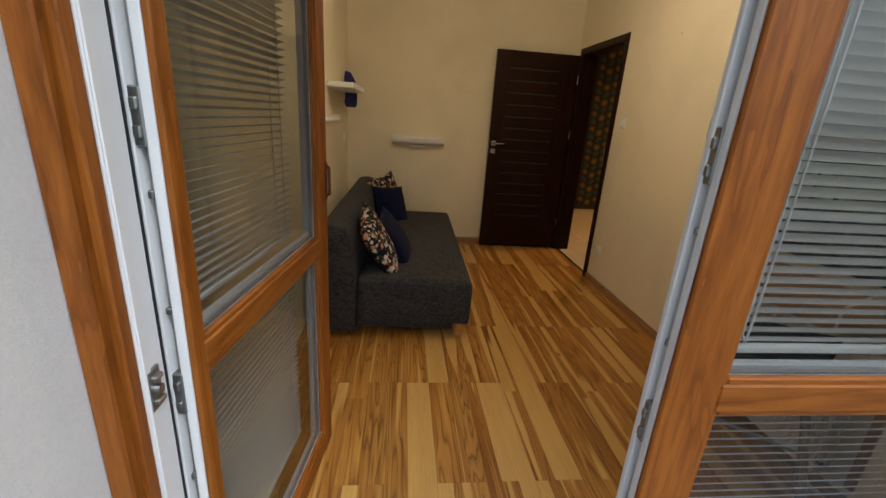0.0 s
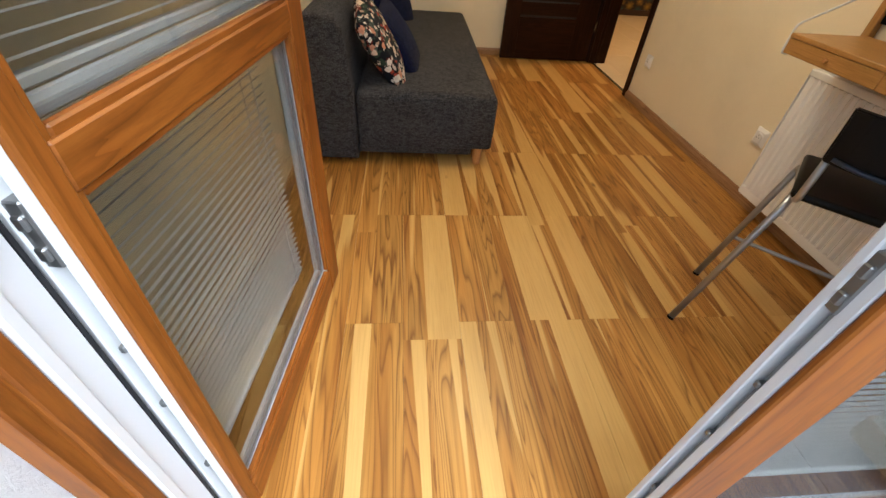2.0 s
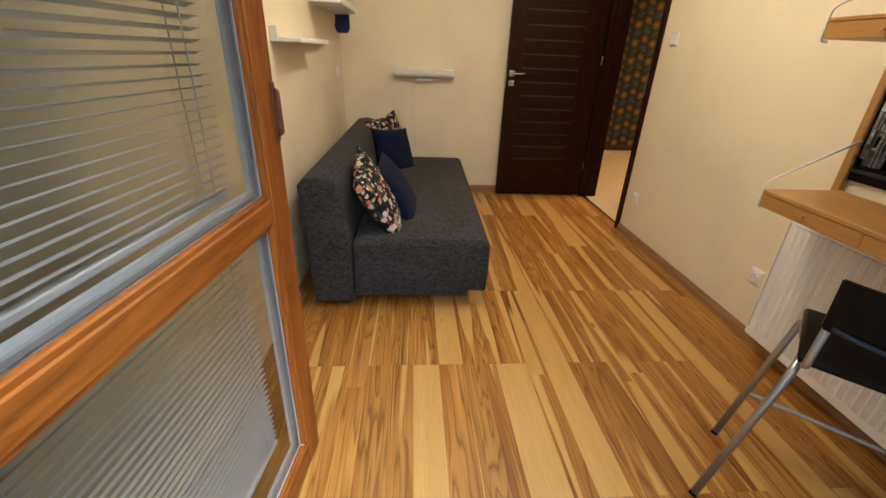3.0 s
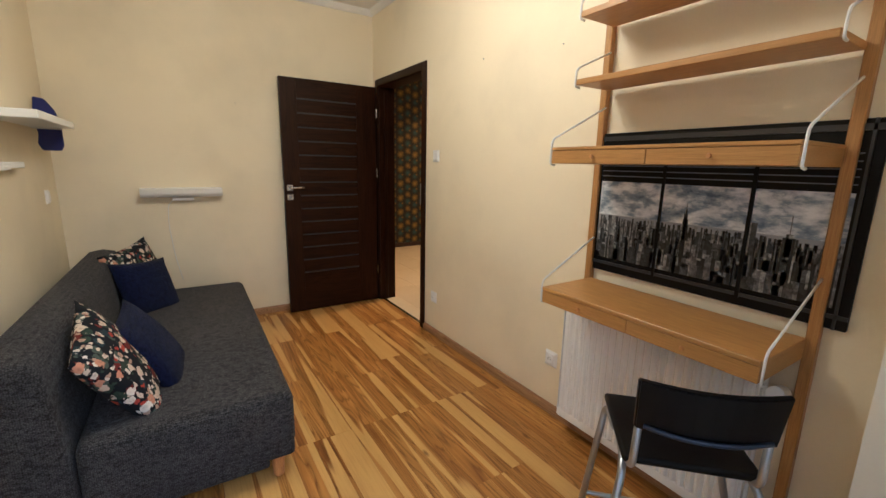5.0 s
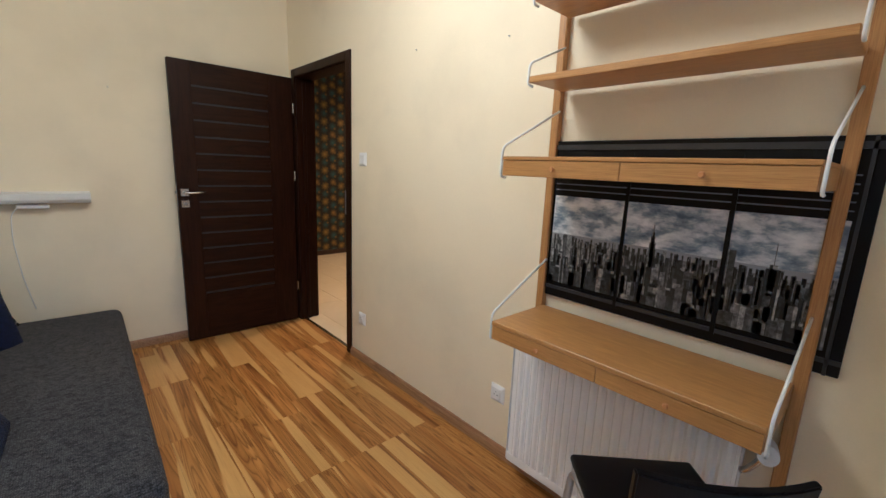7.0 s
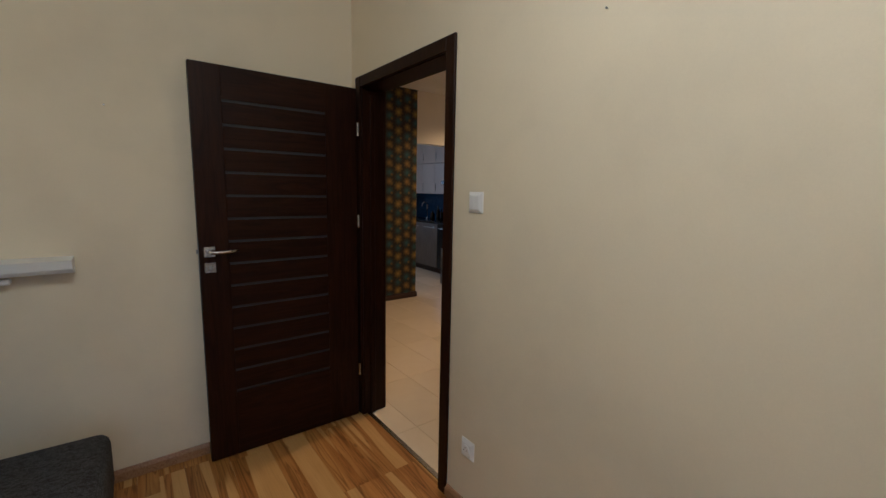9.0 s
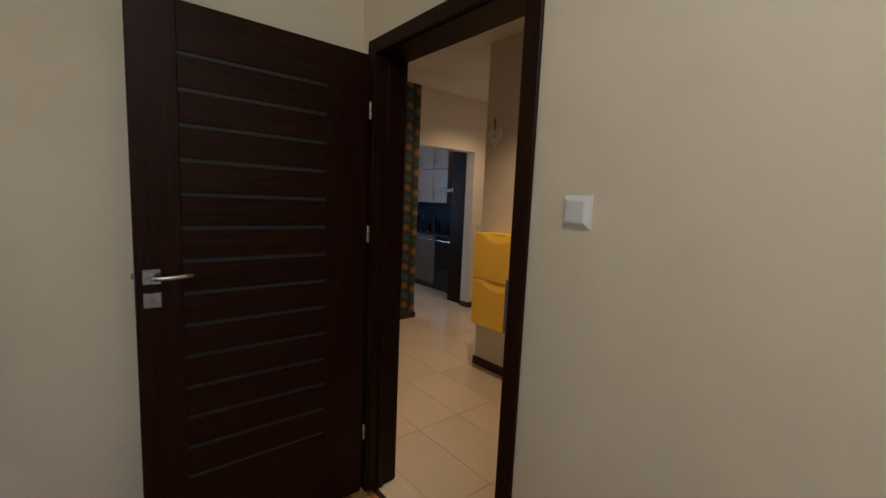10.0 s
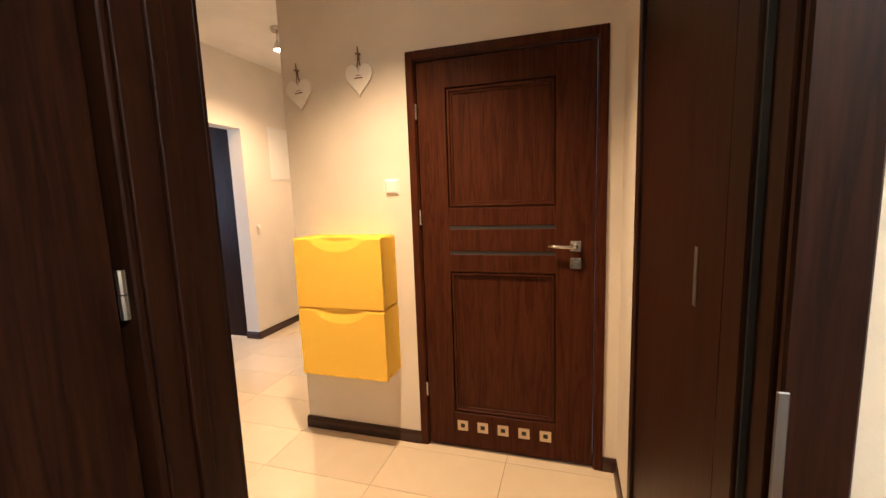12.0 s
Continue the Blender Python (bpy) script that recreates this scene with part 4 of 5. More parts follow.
def drawer_box(z0, z1, xf, slab):
    part("top", B(((xf, YA + 0.02, z1 - slab), (XR - 0.034, YZ - 0.004, z1)), bevel=0.002), M_BAMBOO, unit, "bamboo board", at=ua)
    part("side", B(((xf + 0.02, YA + 0.021, z0), (XR - 0.036, YA + 0.036, z1 - slab)),), M_BAMBOO, unit, at=ua)
    part("side", B(((xf + 0.02, YZ - 0.020, z0), (XR - 0.036, YZ - 0.005, z1 - slab)),), M_BAMBOO, unit, at=ua)
    part("base", B(((xf + 0.02, YA + 0.037, z0), (XR - 0.036, YZ - 0.021, z0 + 0.006)),), M_BAMBOO, unit, at=ua)
    mid = (YA + YZ) / 2 + 0.008
    for a, b, k in ((YA + 0.022, mid - 0.001, 1.708), (mid + 0.001, YZ - 0.006, 2.112)):
        fr = part("drawer_front", B(((xf + 0.002, a, z0), (xf + 0.0195, b, z1 - slab - 0.0015)), bevel=0.0015), M_BAMBOO, unit, "bamboo drawer front", at=ua)
        zc = (z0 + z1 - slab) / 2
        bm = rod(bmesh.new(), (xf + 0.002, k, zc), (xf - 0.006, k, zc), 0.0045, 10)
        rod(bm, (xf - 0.006, k, zc), (xf - 0.011, k, zc), 0.008, 14, 0.006)
        part("knob", bm, M_BEECH, fr, "small turned wooden knob", at=ua)


drawer_box(1.37, 1.433, 2.278, 0.012)
drawer_box(0.782, 0.850, 2.278, 0.016)
for y in (YA + 0.014, YZ + 0.002):
    bracket(y, 1.433, XR - 0.032 - 2.278, 0.18, 0.068, 0.03)
    bracket(y, 0.850, XR - 0.032 - 2.278, 0.19, 0.072, 0.025)

# papers left on the drawer shelf
bm = B(((2.44, 1.535, 1.4245), (2.585, 1.72, 1.4262)), ((2.43, 1.54, 1.4263), (2.575, 1.70, 1.4275)))
tagged(part("paper_sheets", bm, mat("white_paper", (0.82, 0.82, 0.80), 0.8)), "few loose white paper sheets on the bamboo drawer shelf", "paper")

# ---- picture of a city behind a window, printed in black and white ----
pa = (XR, 1.88, 1.19)
pic = thing("city_poster", pa, "framed black and white city skyline print with printed window bars", "picture")
xw = XR - 0.001
part("panel", B(((xw - 0.016, 1.427, 0.872), (xw, 2.330, 1.484)), bevel=0.002), M_BLACKPRINT, pic, "black print border", at=pa)
M_SKYPRINT = mat("grey_cloud_print", (0.5, 0.5, 0.5), 0.4)
v = coords(M_SKYPRINT, (1, 5.0, 11))
n1 = noise_tex(M_SKYPRINT, v, 2.1, 7, 0.62, 0.1)
L(M_SKYPRINT, ramp(M_SKYPRINT, n1, [(0.34, (0.08, 0.12, 0.19)), (0.45, (0.26, 0.31, 0.38)), (0.54, (0.60, 0.62, 0.64)), (0.66, (0.88, 0.88, 0.88))]), bsdf(M_SKYPRINT).inputs["Base Color"])
part("sky_print", B(((xw - 0.0172, 1.468, 1.132), (xw - 0.016, 2.312, 1.278))), M_SKYPRINT, pic, "cloudy grey sky print", at=pa)
M_CITY = mat("grey_city_print", (0.2, 0.2, 0.2), 0.4)
g = N(M_CITY, "ShaderNodeNewGeometry")
cc = ramp(M_CITY, g.outputs["Random Per Island"], [(0.0, (0.008, 0.008, 0.009)), (0.45, (0.035, 0.036, 0.038)), (0.7, (0.11, 0.11, 0.11)), (0.9, (0.28, 0.28, 0.27)), (1.0, (0.42, 0.42, 0.40))])
br = N(M_CITY, "ShaderNodeTexBrick", Scale=1.0, Mortar_Size=0.0010, Brick_Width=0.0034, Row_Height=0.0046)
br.inputs["Color1"].default_value, br.inputs["Color2"].default_value, br.inputs["Mortar"].default_value = (0.35, 0.35, 0.35, 1), (0.75, 0.75, 0.75, 1), (1, 1, 1, 1)
tcx = N(M_CITY, "ShaderNodeTexCoord")
sx = N(M_CITY, "ShaderNodeSeparateXYZ")
cx = N(M_CITY, "ShaderNodeCombineXYZ")
L(M_CITY, tcx.outputs["Object"], sx.inputs[0])
L(M_CITY, sx.outputs[1], cx.inputs[0])
L(M_CITY, sx.outputs[2], cx.inputs[1])
L(M_CITY, cx.outputs[0], br.inputs["Vector"])
cc = mixc(M_CITY, 0.7, cc, br.outputs["Color"], 'MULTIPLY')
fleck = noise_tex(M_CITY, coords(M_CITY), 70.0, 4, 0.6)
L(M_CITY, mixc(M_CITY, 0.8, cc, ramp(M_CITY, fleck, [(0.34, (0.12, 0.12, 0.12)), (0.5, (0.8, 0.8, 0.8)), (0.66, (1.5, 1.5, 1.5))]), 'MULTIPLY'), bsdf(M_CITY).inputs["Base Color"])
rnd = random.Random(5)
PB = 0.936
part("hazy_shore_print", B(((xw - 0.0173, 1.468, 1.098), (xw - 0.016, 2.312, 1.132))), mat("pale_grey_haze_print", (0.30, 0.31, 0.33), 0.4), pic, "pale hazy shore in print", at=pa)
bm = B(((xw - 0.0174, 1.468, PB), (xw - 0.016, 2.312, 1.108)))


def tower(layer, y0, y1, top, split=0.6):
    """One block: a lit face and a shaded one, sometimes with a setback on top."""
    m_ = y0 + (y1 - y0) * split
    d = xw - 0.0176 - 0.00022 * layer
    for fa, fb in ((y0, m_), (m_, y1)):
        box(bm, (d, max(1.469, fa), PB), (xw - 0.016, min(2.311, fb), top))


for layer in range(10):
    zb = 1.116 - layer * 0.0185
    y = 1.468 + 0.003 * layer
    while y < 2.30:
        w = rnd.uniform(0.008, 0.019) * (0.7 + 0.24 * layer)
        h = rnd.uniform(0.001, 0.024) * (0.5 + 0.15 * layer)
        ye = min(y + w, 2.311)
        tower(layer, y, ye, min(zb + h, 1.165), rnd.uniform(0.35, 0.75))
        if rnd.random() < 0.4:
            tower(layer, y + w * 0.2, min(y + w * 0.75, 2.311), min(zb + h * 1.35, 1.17), 0.5)
        y = ye + rnd.uniform(0.0, 0.012) * (1 + layer * 0.4)
# the tall stepped tower with its mast, a dark block and a spire further along
for yc, z1_, w in ((1.926, 1.150, 0.020), (1.926, 1.172, 0.013), (1.926, 1.186, 0.007), (1.60, 1.128, 0.034), (1.60, 1.14, 0.018), (1.705, 1.165, 0.028), (2.24, 1.13, 0.030), (1.815, 1.075, 0.050), (1.99, 1.06, 0.030)):
    tower(3.5, yc - w / 2, yc + w / 2, z1_)
box(bm, (xw - 0.0198, 1.9252, 1.186), (xw - 0.016, 1.9268, 1.210))
box(bm, (xw - 0.0198, 1.599, 1.14), (xw - 0.016, 1.601, 1.20))
part("city_print", bm, M_CITY, pic, "grey tower blocks in print", at=pa)
for ya, yb in ((2.022, 2.034), (1.712, 1.725), (1.490, 1.496)):
    part("window_bar", B(((xw - 0.0212, ya, 0.90), (xw - 0.016, yb, 1.44))), M_BLACKPRINT, pic, "printed black window bar", at=pa)
sl = bmesh.new()
for i in range(5):
    z = 1.300 + i * 0.022
    box(sl, (xw - 0.0178, 1.468, z), (xw - 0.016, 2.312, z + 0.004))
part("printed_slats", sl, mat("grey_print", (0.16, 0.165, 0.18), 0.4), pic, "printed grey blind slats", at=pa)
part("frame_moulding", B(((xw - 0.021, 1.427, 1.452), (xw - 0.016, 2.330, 1.470)), ((xw - 0.021, 1.427, 0.905), (xw - 0.016, 2.33, 0.918)), ((xw - 0.021, 1.452, 0.872), (xw - 0.016, 1.460, 1.484))), mat("dark_grey_print", (0.03, 0.03, 0.033), 0.3), pic, at=pa)

# ---- radiator ----
ra = (XR, 2.05, 0.03)
rad = thing("radiator", ra, "white ribbed steel panel radiator under the desk", "radiator")
bm = bmesh.new()
out, y = [], 1.585
xf = XR - 0.100
out.append((xf + 0.012, y))
k = 24
for i in range(k):
    a = y + 0.02 + i * (2.40 - 1.585 - 0.04) / k
    p = (2.40 - 1.585 - 0.04) / k
    out += [(xf + 0.010, a), (xf, a + 0.28 * p), (xf, a + 0.62 * p), (xf + 0.010, a + 0.9 * p)]
out += [(xf + 0.012, 2.40), (xf + 0.03, 2.40), (xf + 0.03, 1.585)]
prism(bm, out, "z", 0.085, 0.575)
part("front_panel", bm, M_RADIATOR, rad, at=ra)
for za, zb in ((0.045, 0.0848), (0.5752, 0.602)):
    part("rim", B(((xf + 0.004, 1.582, za), (xf + 0.034, 2.403, zb)), bevel=0.005, seg=2), M_RADIATOR, rad, at=ra)
part("rear_panel", B(((XR - 0.034, 1.585, 0.06), (XR - 0.018, 2.40, 0.59)), bevel=0.004), M_RADIATOR, rad, at=ra)
for ya in (1.5945, 2.4035):
    part("side_cover", B(((xf + 0.006, ya, 0.05), (XR - 0.02, ya + 0.002, 0.60))), M_RADIATOR, rad, at=ra)
gr = bmesh.new()
for i in range(40):
    a = 1.59 + i * 0.0202
    box(gr, (xf + 0.036, a, 0.597), (XR - 0.036, a + 0.010, 0.602))
part("top_grille", gr, M_RADIATOR, rad, at=ra)
for ya in (1.75, 2.22):
    part("bracket", B(((XR - 0.018, ya, 0.1), (XR, ya + 0.03, 0.5))), M_RADIATOR, rad, at=ra)
bm = rod(bmesh.new(), (2.44, 1.515, 0.597), (2.565, 1.535, 0.556), 0.024, 16, 0.026)
rod(bm, (2.565, 1.535, 0.556), (2.585, 1.538, 0.546), 0.014, 12)
valve = part("thermostat_valve", bm, M_PLASTIC, rad, "white ribbed thermostat head", at=ra)
bm = bmesh.new()
tube(bm, [(2.585, 1.538, 0.546), (2.59, 1.545, 0.50), (2.585, 1.57, 0.46), (2.585, 1.585, 0.45)], 0.009, 8, 4, 0.03)
part("pipe", bm, M_CHROME, rad, at=ra)
bm = rod(bmesh.new(), (2.54, 1.583, 0.11), (2.54, 1.563, 0.11), 0.010, 10)
part("bleed_plug", bm, M_STEEL, rad, at=ra)

rad.location.z += 0.05
rad.scale.z = 1.077

# ---- chair ----
ca = (2.22, 1.69, 0.0)
chair = thing("stacking_chair", ca, "black plastic chair with silver tube legs drawn up to the desk", "chair", turn=45 - 90)
# local: x to the chair's right, y forward
def curved_panel(w, h, t, bow, rows=8):
    bm = bmesh.new()
    vs = []
    for s in (0, 1):
        for i in range(rows + 1):
            u = 2 * i / rows - 1
            for z in (0, 1):
                vs.append(bm.verts.new((u * w / 2 * (0.965 if z == 0 else 1.0), -bow * (1 - u * u) + s * t, z * h)))
    def V(s, i, z):
        return vs[s * (rows + 1) * 2 + i * 2 + z]
    for i in range(rows):
        bm.faces.new((V(0, i, 0), V(0, i + 1, 0), V(0, i + 1, 1), V(0, i, 1)))
        bm.faces.new((V(1, i + 1, 0), V(1, i, 0), V(1, i, 1), V(1, i + 1, 1)))
        bm.faces.new((V(0, i, 1), V(0, i + 1, 1), V(1, i + 1, 1), V(1, i, 1)))
        bm.faces.new((V(0, i + 1, 0), V(0, i, 0), V(1, i, 0), V(1, i + 1, 0)))
    for i in (0, rows):
        bm.faces.new((V(0, i, 0), V(0, i, 1), V(1, i, 1), V(1, i, 0)))
    bmesh.ops.recalc_face_normals(bm, faces=bm.faces)
    return bm


bm = curved_panel(0.35, 0.155, 0.02, 0.03)
bmesh.ops.bevel(bm, geom=list(bm.edges), offset=0.004, segments=2, affect='EDGES', clamp_overlap=True)
bk = part("backrest", bm, M_BLACKPLASTIC, chair)
bk.matrix_basis = pose(0, -0.225, 0.683, 8, 0, 0)
bm = bmesh.new()
tube(bm, [(-0.15, -0.236, 0.70), (-0.08, -0.258, 0.692), (0.0, -0.264, 0.69), (0.08, -0.258, 0.692), (0.15, -0.236, 0.70)], 0.007, 8, 4, 0.04)
part("grip_bar", bm, M_BLUETRIM, chair, "dark blue rounded trim")
bm = soft_box((-0.178, -0.185, 0.535), (0.178, 0.165, 0.562), 0.012, 3)
for vtx in bm.verts:
    vtx.co.z += 0.10 * (vtx.co.x ** 2) - 0.05 * max(0.0, vtx.co.y) * 0.2
part("seat", bm, M_BLACKPLASTIC, chair)
for s in (-1, 1):
    bm = bmesh.new()
    tube(bm, [(s * 0.155, -0.215, 0.735), (s * 0.158, -0.205, 0.545), (s * 0.158, -0.12, 0.525)], 0.0105, 10, 5, 0.03)
    part("back_support", bm, M_ALU, chair, "silver tube")
    bm = bmesh.new()
    tube(bm, [(s * 0.15, 0.06, 0.528), (s * 0.17, -0.175, 0.525), (s * 0.272, -0.312, 0.0)], 0.0115, 10, 6, 0.07)
    lg = part("leg", bm, M_ALU, chair, "silver tube leg")
    part("foot_cap", rod(bmesh.new(), (s * 0.2705, -0.31, 0.008), (s * 0.2725, -0.3128, 0.0), 0.013, 10), M_BLACKPLASTIC, lg)
    bm = bmesh.new()
    tube(bm, [(s * 0.165, 0.0, 0.530), (s * 0.172, 0.135, 0.528), (s * 0.27, 0.02, 0.0)], 0.0115, 10, 6, 0.04)
    lg = part("leg", bm, M_ALU, chair, "silver tube leg")
    part("foot_cap", rod(bmesh.new(), (s * 0.269, 0.0215, 0.008), (s * 0.2705, 0.0198, 0.0), 0.013, 10), M_BLACKPLASTIC, lg)
part("stretcher", rod(bmesh.new(), (-0.232, 0.065, 0.205), (0.232, 0.065, 0.205), 0.008, 10), M_ALU, chair)

chair.location += Vector((0.025, 0.010, 0.0))
chair.scale.z = 0.97
pic.location += Vector((0.0, 0.004, 0.010))
unit.location += Vector((0.0, 0.008, -0.010))

# ---- bedroom ceiling lamp, three warm spots ----
M_BULB = mat("lit_warm_bulb", (1, 0.9, 0.7), 0.4)
bsdf(M_BULB).inputs["Emission Color"].default_value = (1.0, 0.70, 0.38, 1)
bsdf(M_BULB).inputs["Emission Strength"].default_value = 30.0


def spot_lamp(name, label, c, heads, reach, power, radius, cone=0, tint=LAMP):
    lm = thing(name, c, label, "ceiling lamp")
    part("mount", rod(bmesh.new(), c, (c[0], c[1], c[2] - 0.03), 0.05, 20, 0.045), M_CHROME, lm, at=c)
    for i, (dx, dy) in enumerate(heads):
        hx, hy, hz = c[0] + dx, c[1] + dy, c[2] - reach
        bm = bmesh.new()
        tube(bm, [(c[0], c[1], c[2] - 0.02), (hx, hy, c[2] - 0.035), (hx, hy, hz + 0.05)], 0.006, 8, 3, 0.02)
        arm = part("arm", bm, M_CHROME, lm, at=c)
        part("spot_shade", rod(bmesh.new(), (hx, hy, hz + 0.055), (hx, hy, hz), 0.018, 16, 0.033), M_CHROME, lm, at=c)
        part("bulb", rod(bmesh.new(), (hx, hy, hz - 0.001), (hx, hy, hz - 0.008), 0.027, 16, 0.02), M_BULB, lm, "lit warm bulb", at=c)
        d = bpy.data.lights.new("lamp_light", 'SPOT' if cone else 'POINT')
        d.energy, d.color, d.shadow_soft_size = power, tint, radius
        if cone:
            d.spot_size, d.spot_blend = radians(cone), 0.9
        o = new("lamp_light", d)
        o.location = (hx, hy, hz - 0.05)
    return lm


spot_lamp("ceiling_spot_lamp", "small three-armed nickel ceiling lamp with warm bulbs", (1.5, 2.75, H), ((-0.14, -0.1), (0.16, -0.06), (0.0, 0.17)), 0.16, ROOM_W, 0.11)
spot_lamp("hall_spot_lamp", "small nickel ceiling spot lamp with warm bulb in the hall", (5.10, 6.40, HH), ((0.06, 0.05),), 0.14, HALL_W, 0.04, 150, HALL_LAMP)
spot_lamp("hall_spot_lamp", "small nickel ceiling spot lamp above the shoe cabinet", (3.45, 4.9, HH), ((0.0, 0.05),), 0.14, HALL2_W, 0.04, 118, HALL_LAMP)


# ---- bathroom door ----
fr2 = door_frame("door_frame_2", "dark walnut bathroom door frame", HX, HX + 0.12, 4.075, 4.935, 2.045, M_BATH, 0.045)
da = (HX + 0.012, 4.5, 0.0)
bd = thing("bathroom_door", da, "closed dark walnut panelled bathroom door with square vent holes", "door", kind="structure")
xa, xb = HX + 0.010, HX + 0.050
y0, y1 = 4.078, 4.932
part("stile", B(((xa, y0, 0.008), (xb, 4.255, 2.04)), bevel=0.002), M_BATH, bd, at=da)
part("stile", B(((xa, 4.785, 0.008), (xb, y1, 2.04)), bevel=0.002), M_BATH, bd, at=da)
for za, zb in ((0.008, 0.205), (0.985, 1.075), (1.093, 1.205), (1.223, 1.315), (1.905, 2.04)):
    part("rail", B(((xa + 0.0005, 4.255, za), (xb, 4.785, zb)), bevel=0.002), M_BATH, bd, at=da)
for za, zb in ((1.075, 1.093), (1.205, 1.223)):
    part("glass_inlay", B(((xa + 0.005, 4.255, za), (xb - 0.005, 4.785, zb))), M_LINED, bd, "smoky grey glass strip", at=da)
for za, zb in ((0.205, 0.985), (1.315, 1.905)):
    part("panel", B(((xa + 0.020, 4.2552, za + 0.0002), (xb - 0.010, 4.7848, zb - 0.0002)),), M_BATH, bd, at=da)
    mo = bmesh.new()
    for o, h in ((0.006, xa + 0.005), (0.018, xa + 0.013)):
        box(mo, (h, 4.255 + o, za + o), (xa + 0.0198, 4.267 + o, zb - o), 0.002)
        box(mo, (h, 4.773 - o, za + o), (xa + 0.0198, 4.785 - o, zb - o), 0.002)
        box(mo, (h, 4.267 + o, za + o), (xa + 0.0198, 4.773 - o, za + 0.012 + o), 0.002)
        box(mo, (h, 4.267 + o, zb - 0.012 - o), (xa + 0.0198, 4.773 - o, zb - o), 0.002)
    part("moulding", mo, M_BATH, bd, at=da)
M_VENT = mat("brushed_gold_vent", (0.62, 0.52, 0.36), 0.35, 0.9)
for i in range(5):
    yc, zc = 4.742 - 0.1095 * i, 0.132
    r, q = 0.0285, 0.012
    v = part("vent", B(((xa - 0.004, yc - r, zc - r), (xa, yc + r, zc - q)), ((xa - 0.004, yc - r, zc + q), (xa, yc + r, zc + r)), ((xa - 0.004, yc - r, zc - q), (xa, yc - q, zc + q)), ((xa - 0.004, yc + q, zc - q), (xa, yc + r, zc + q))), M_VENT, bd, "brushed gold square vent", at=da)
    # black square plate in place of the shade inside the vent
    part("vent_hole", B(((xa - 0.002, yc - q, zc - q), (xa, yc + q, zc + q))), M_DARKGAP, v, at=da)
hb = part("handle", B(((xa - 0.009, 4.137, 1.095), (xa, 4.189, 1.147)), bevel=0.003), M_CHROME, bd, "satin nickel lever handle", at=da)
bm = bmesh.new()
tube(bm, [(xa - 0.009, 4.163, 1.121), (xa - 0.048, 4.163, 1.121), (xa - 0.052, 4.225, 1.122), (xa - 0.044, 4.288, 1.126)], 0.0085, 10, 5, 0.02)
part("lever", bm, M_CHROME, hb, at=da)
kb = part("key_rosette", B(((xa - 0.008, 4.137, 1.013), (xa, 4.189, 1.065)), bevel=0.003), M_CHROME, bd, at=da)
part("thumb_turn", rod(bmesh.new(), (xa - 0.007, 4.163, 1.039), (xa - 0.02, 4.163, 1.039), 0.010, 14), M_STEEL, kb, at=da)
for z in (0.33, 1.27, 1.80):
    hinge(bd, xa - 0.012, 4.937, z, da)

# ---- door at the near end of the hall ----
fs = (2.83, HS, 0)
fr3 = thing("door_frame_3", fs, "dark walnut frame of the door at the end of the hall", "door frame", kind="structure")
part("casing", B(((2.835, HS + 0.001, 0), (2.90, HS + 0.014, 2.11)), bevel=0.003), M_WENGE, fr3, at=fs)
part("casing", B(((3.655, HS + 0.001, 0), (3.72, HS + 0.014, 2.11)), bevel=0.003), M_WENGE, fr3, at=fs)
part("casing_head", B(((2.90, HS + 0.001, 2.045), (3.655, HS + 0.014, 2.11)), bevel=0.003), M_WENGE_H, fr3, at=fs)
part("jamb", B(((2.835, HS - 0.12, 0), (2.865, HS, 2.05)),), M_WENGE, fr3, at=fs)
part("jamb", B(((3.685, HS - 0.12, 0), (3.70, HS, 2.05)),), M_WENGE, fr3, at=fs)
part("strike_plate", B(((3.005, HS + 0.002, 1.17), (3.022, HS + 0.0045, 1.28)), bevel=0.001), M_STEEL, fr3, "dull steel plate", at=fs)
hd = thing("hall_door", (3.28, HS - 0.03, 0), "closed dark walnut door at the end of the hall", "door", kind="structure")
part("leaf", B(((2.90, HS - 0.042, 0.008), (3.655, HS + 0.002, 2.04)), bevel=0.002), M_WENGE, hd, at=(3.28, HS - 0.03, 0))

# ---- second doorway along the hall, seen edge-on ----
fw = (HW, 6.2, 0)
fr4 = thing("door_frame_4", fw, "dark walnut frame of a closed door along the hall", "door frame", kind="structure")
part("casing", B(((HW + 0.001, 5.45, 0), (HW + 0.016, 5.52, 2.11)), bevel=0.003), M_WENGE, fr4, at=fw)
part("casing", B(((HW + 0.001, 6.34, 0), (HW + 0.016, 6.41, 2.11)), bevel=0.003), M_WENGE, fr4, at=fw)
part("casing_head", B(((HW + 0.001, 5.52, 2.04), (HW + 0.016, 6.34, 2.11)), bevel=0.003), M_WENGE, fr4, at=fw)
wd = thing("hall_door", (HW, 5.93, 0), "closed dark walnut door along the hall wall", "door", kind="structure")
part("leaf", B(((HW + 0.001, 5.522, 0.008), (HW + 0.010, 6.338, 2.038)), bevel=0.002), M_WENGE, wd, at=(HW, 5.93, 0))
bm = B(((HW + 0.010, 5.60, 1.09), (HW + 0.019, 5.652, 1.142)), bevel=0.003)
tube(bm, [(HW + 0.018, 5.626, 1.116), (HW + 0.06, 5.626, 1.116), (HW + 0.062, 5.75, 1.12)], 0.0085, 10, 5, 0.02)
part("handle", bm, M_CHROME, wd, "satin nickel lever handle", at=(HW, 5.93, 0))

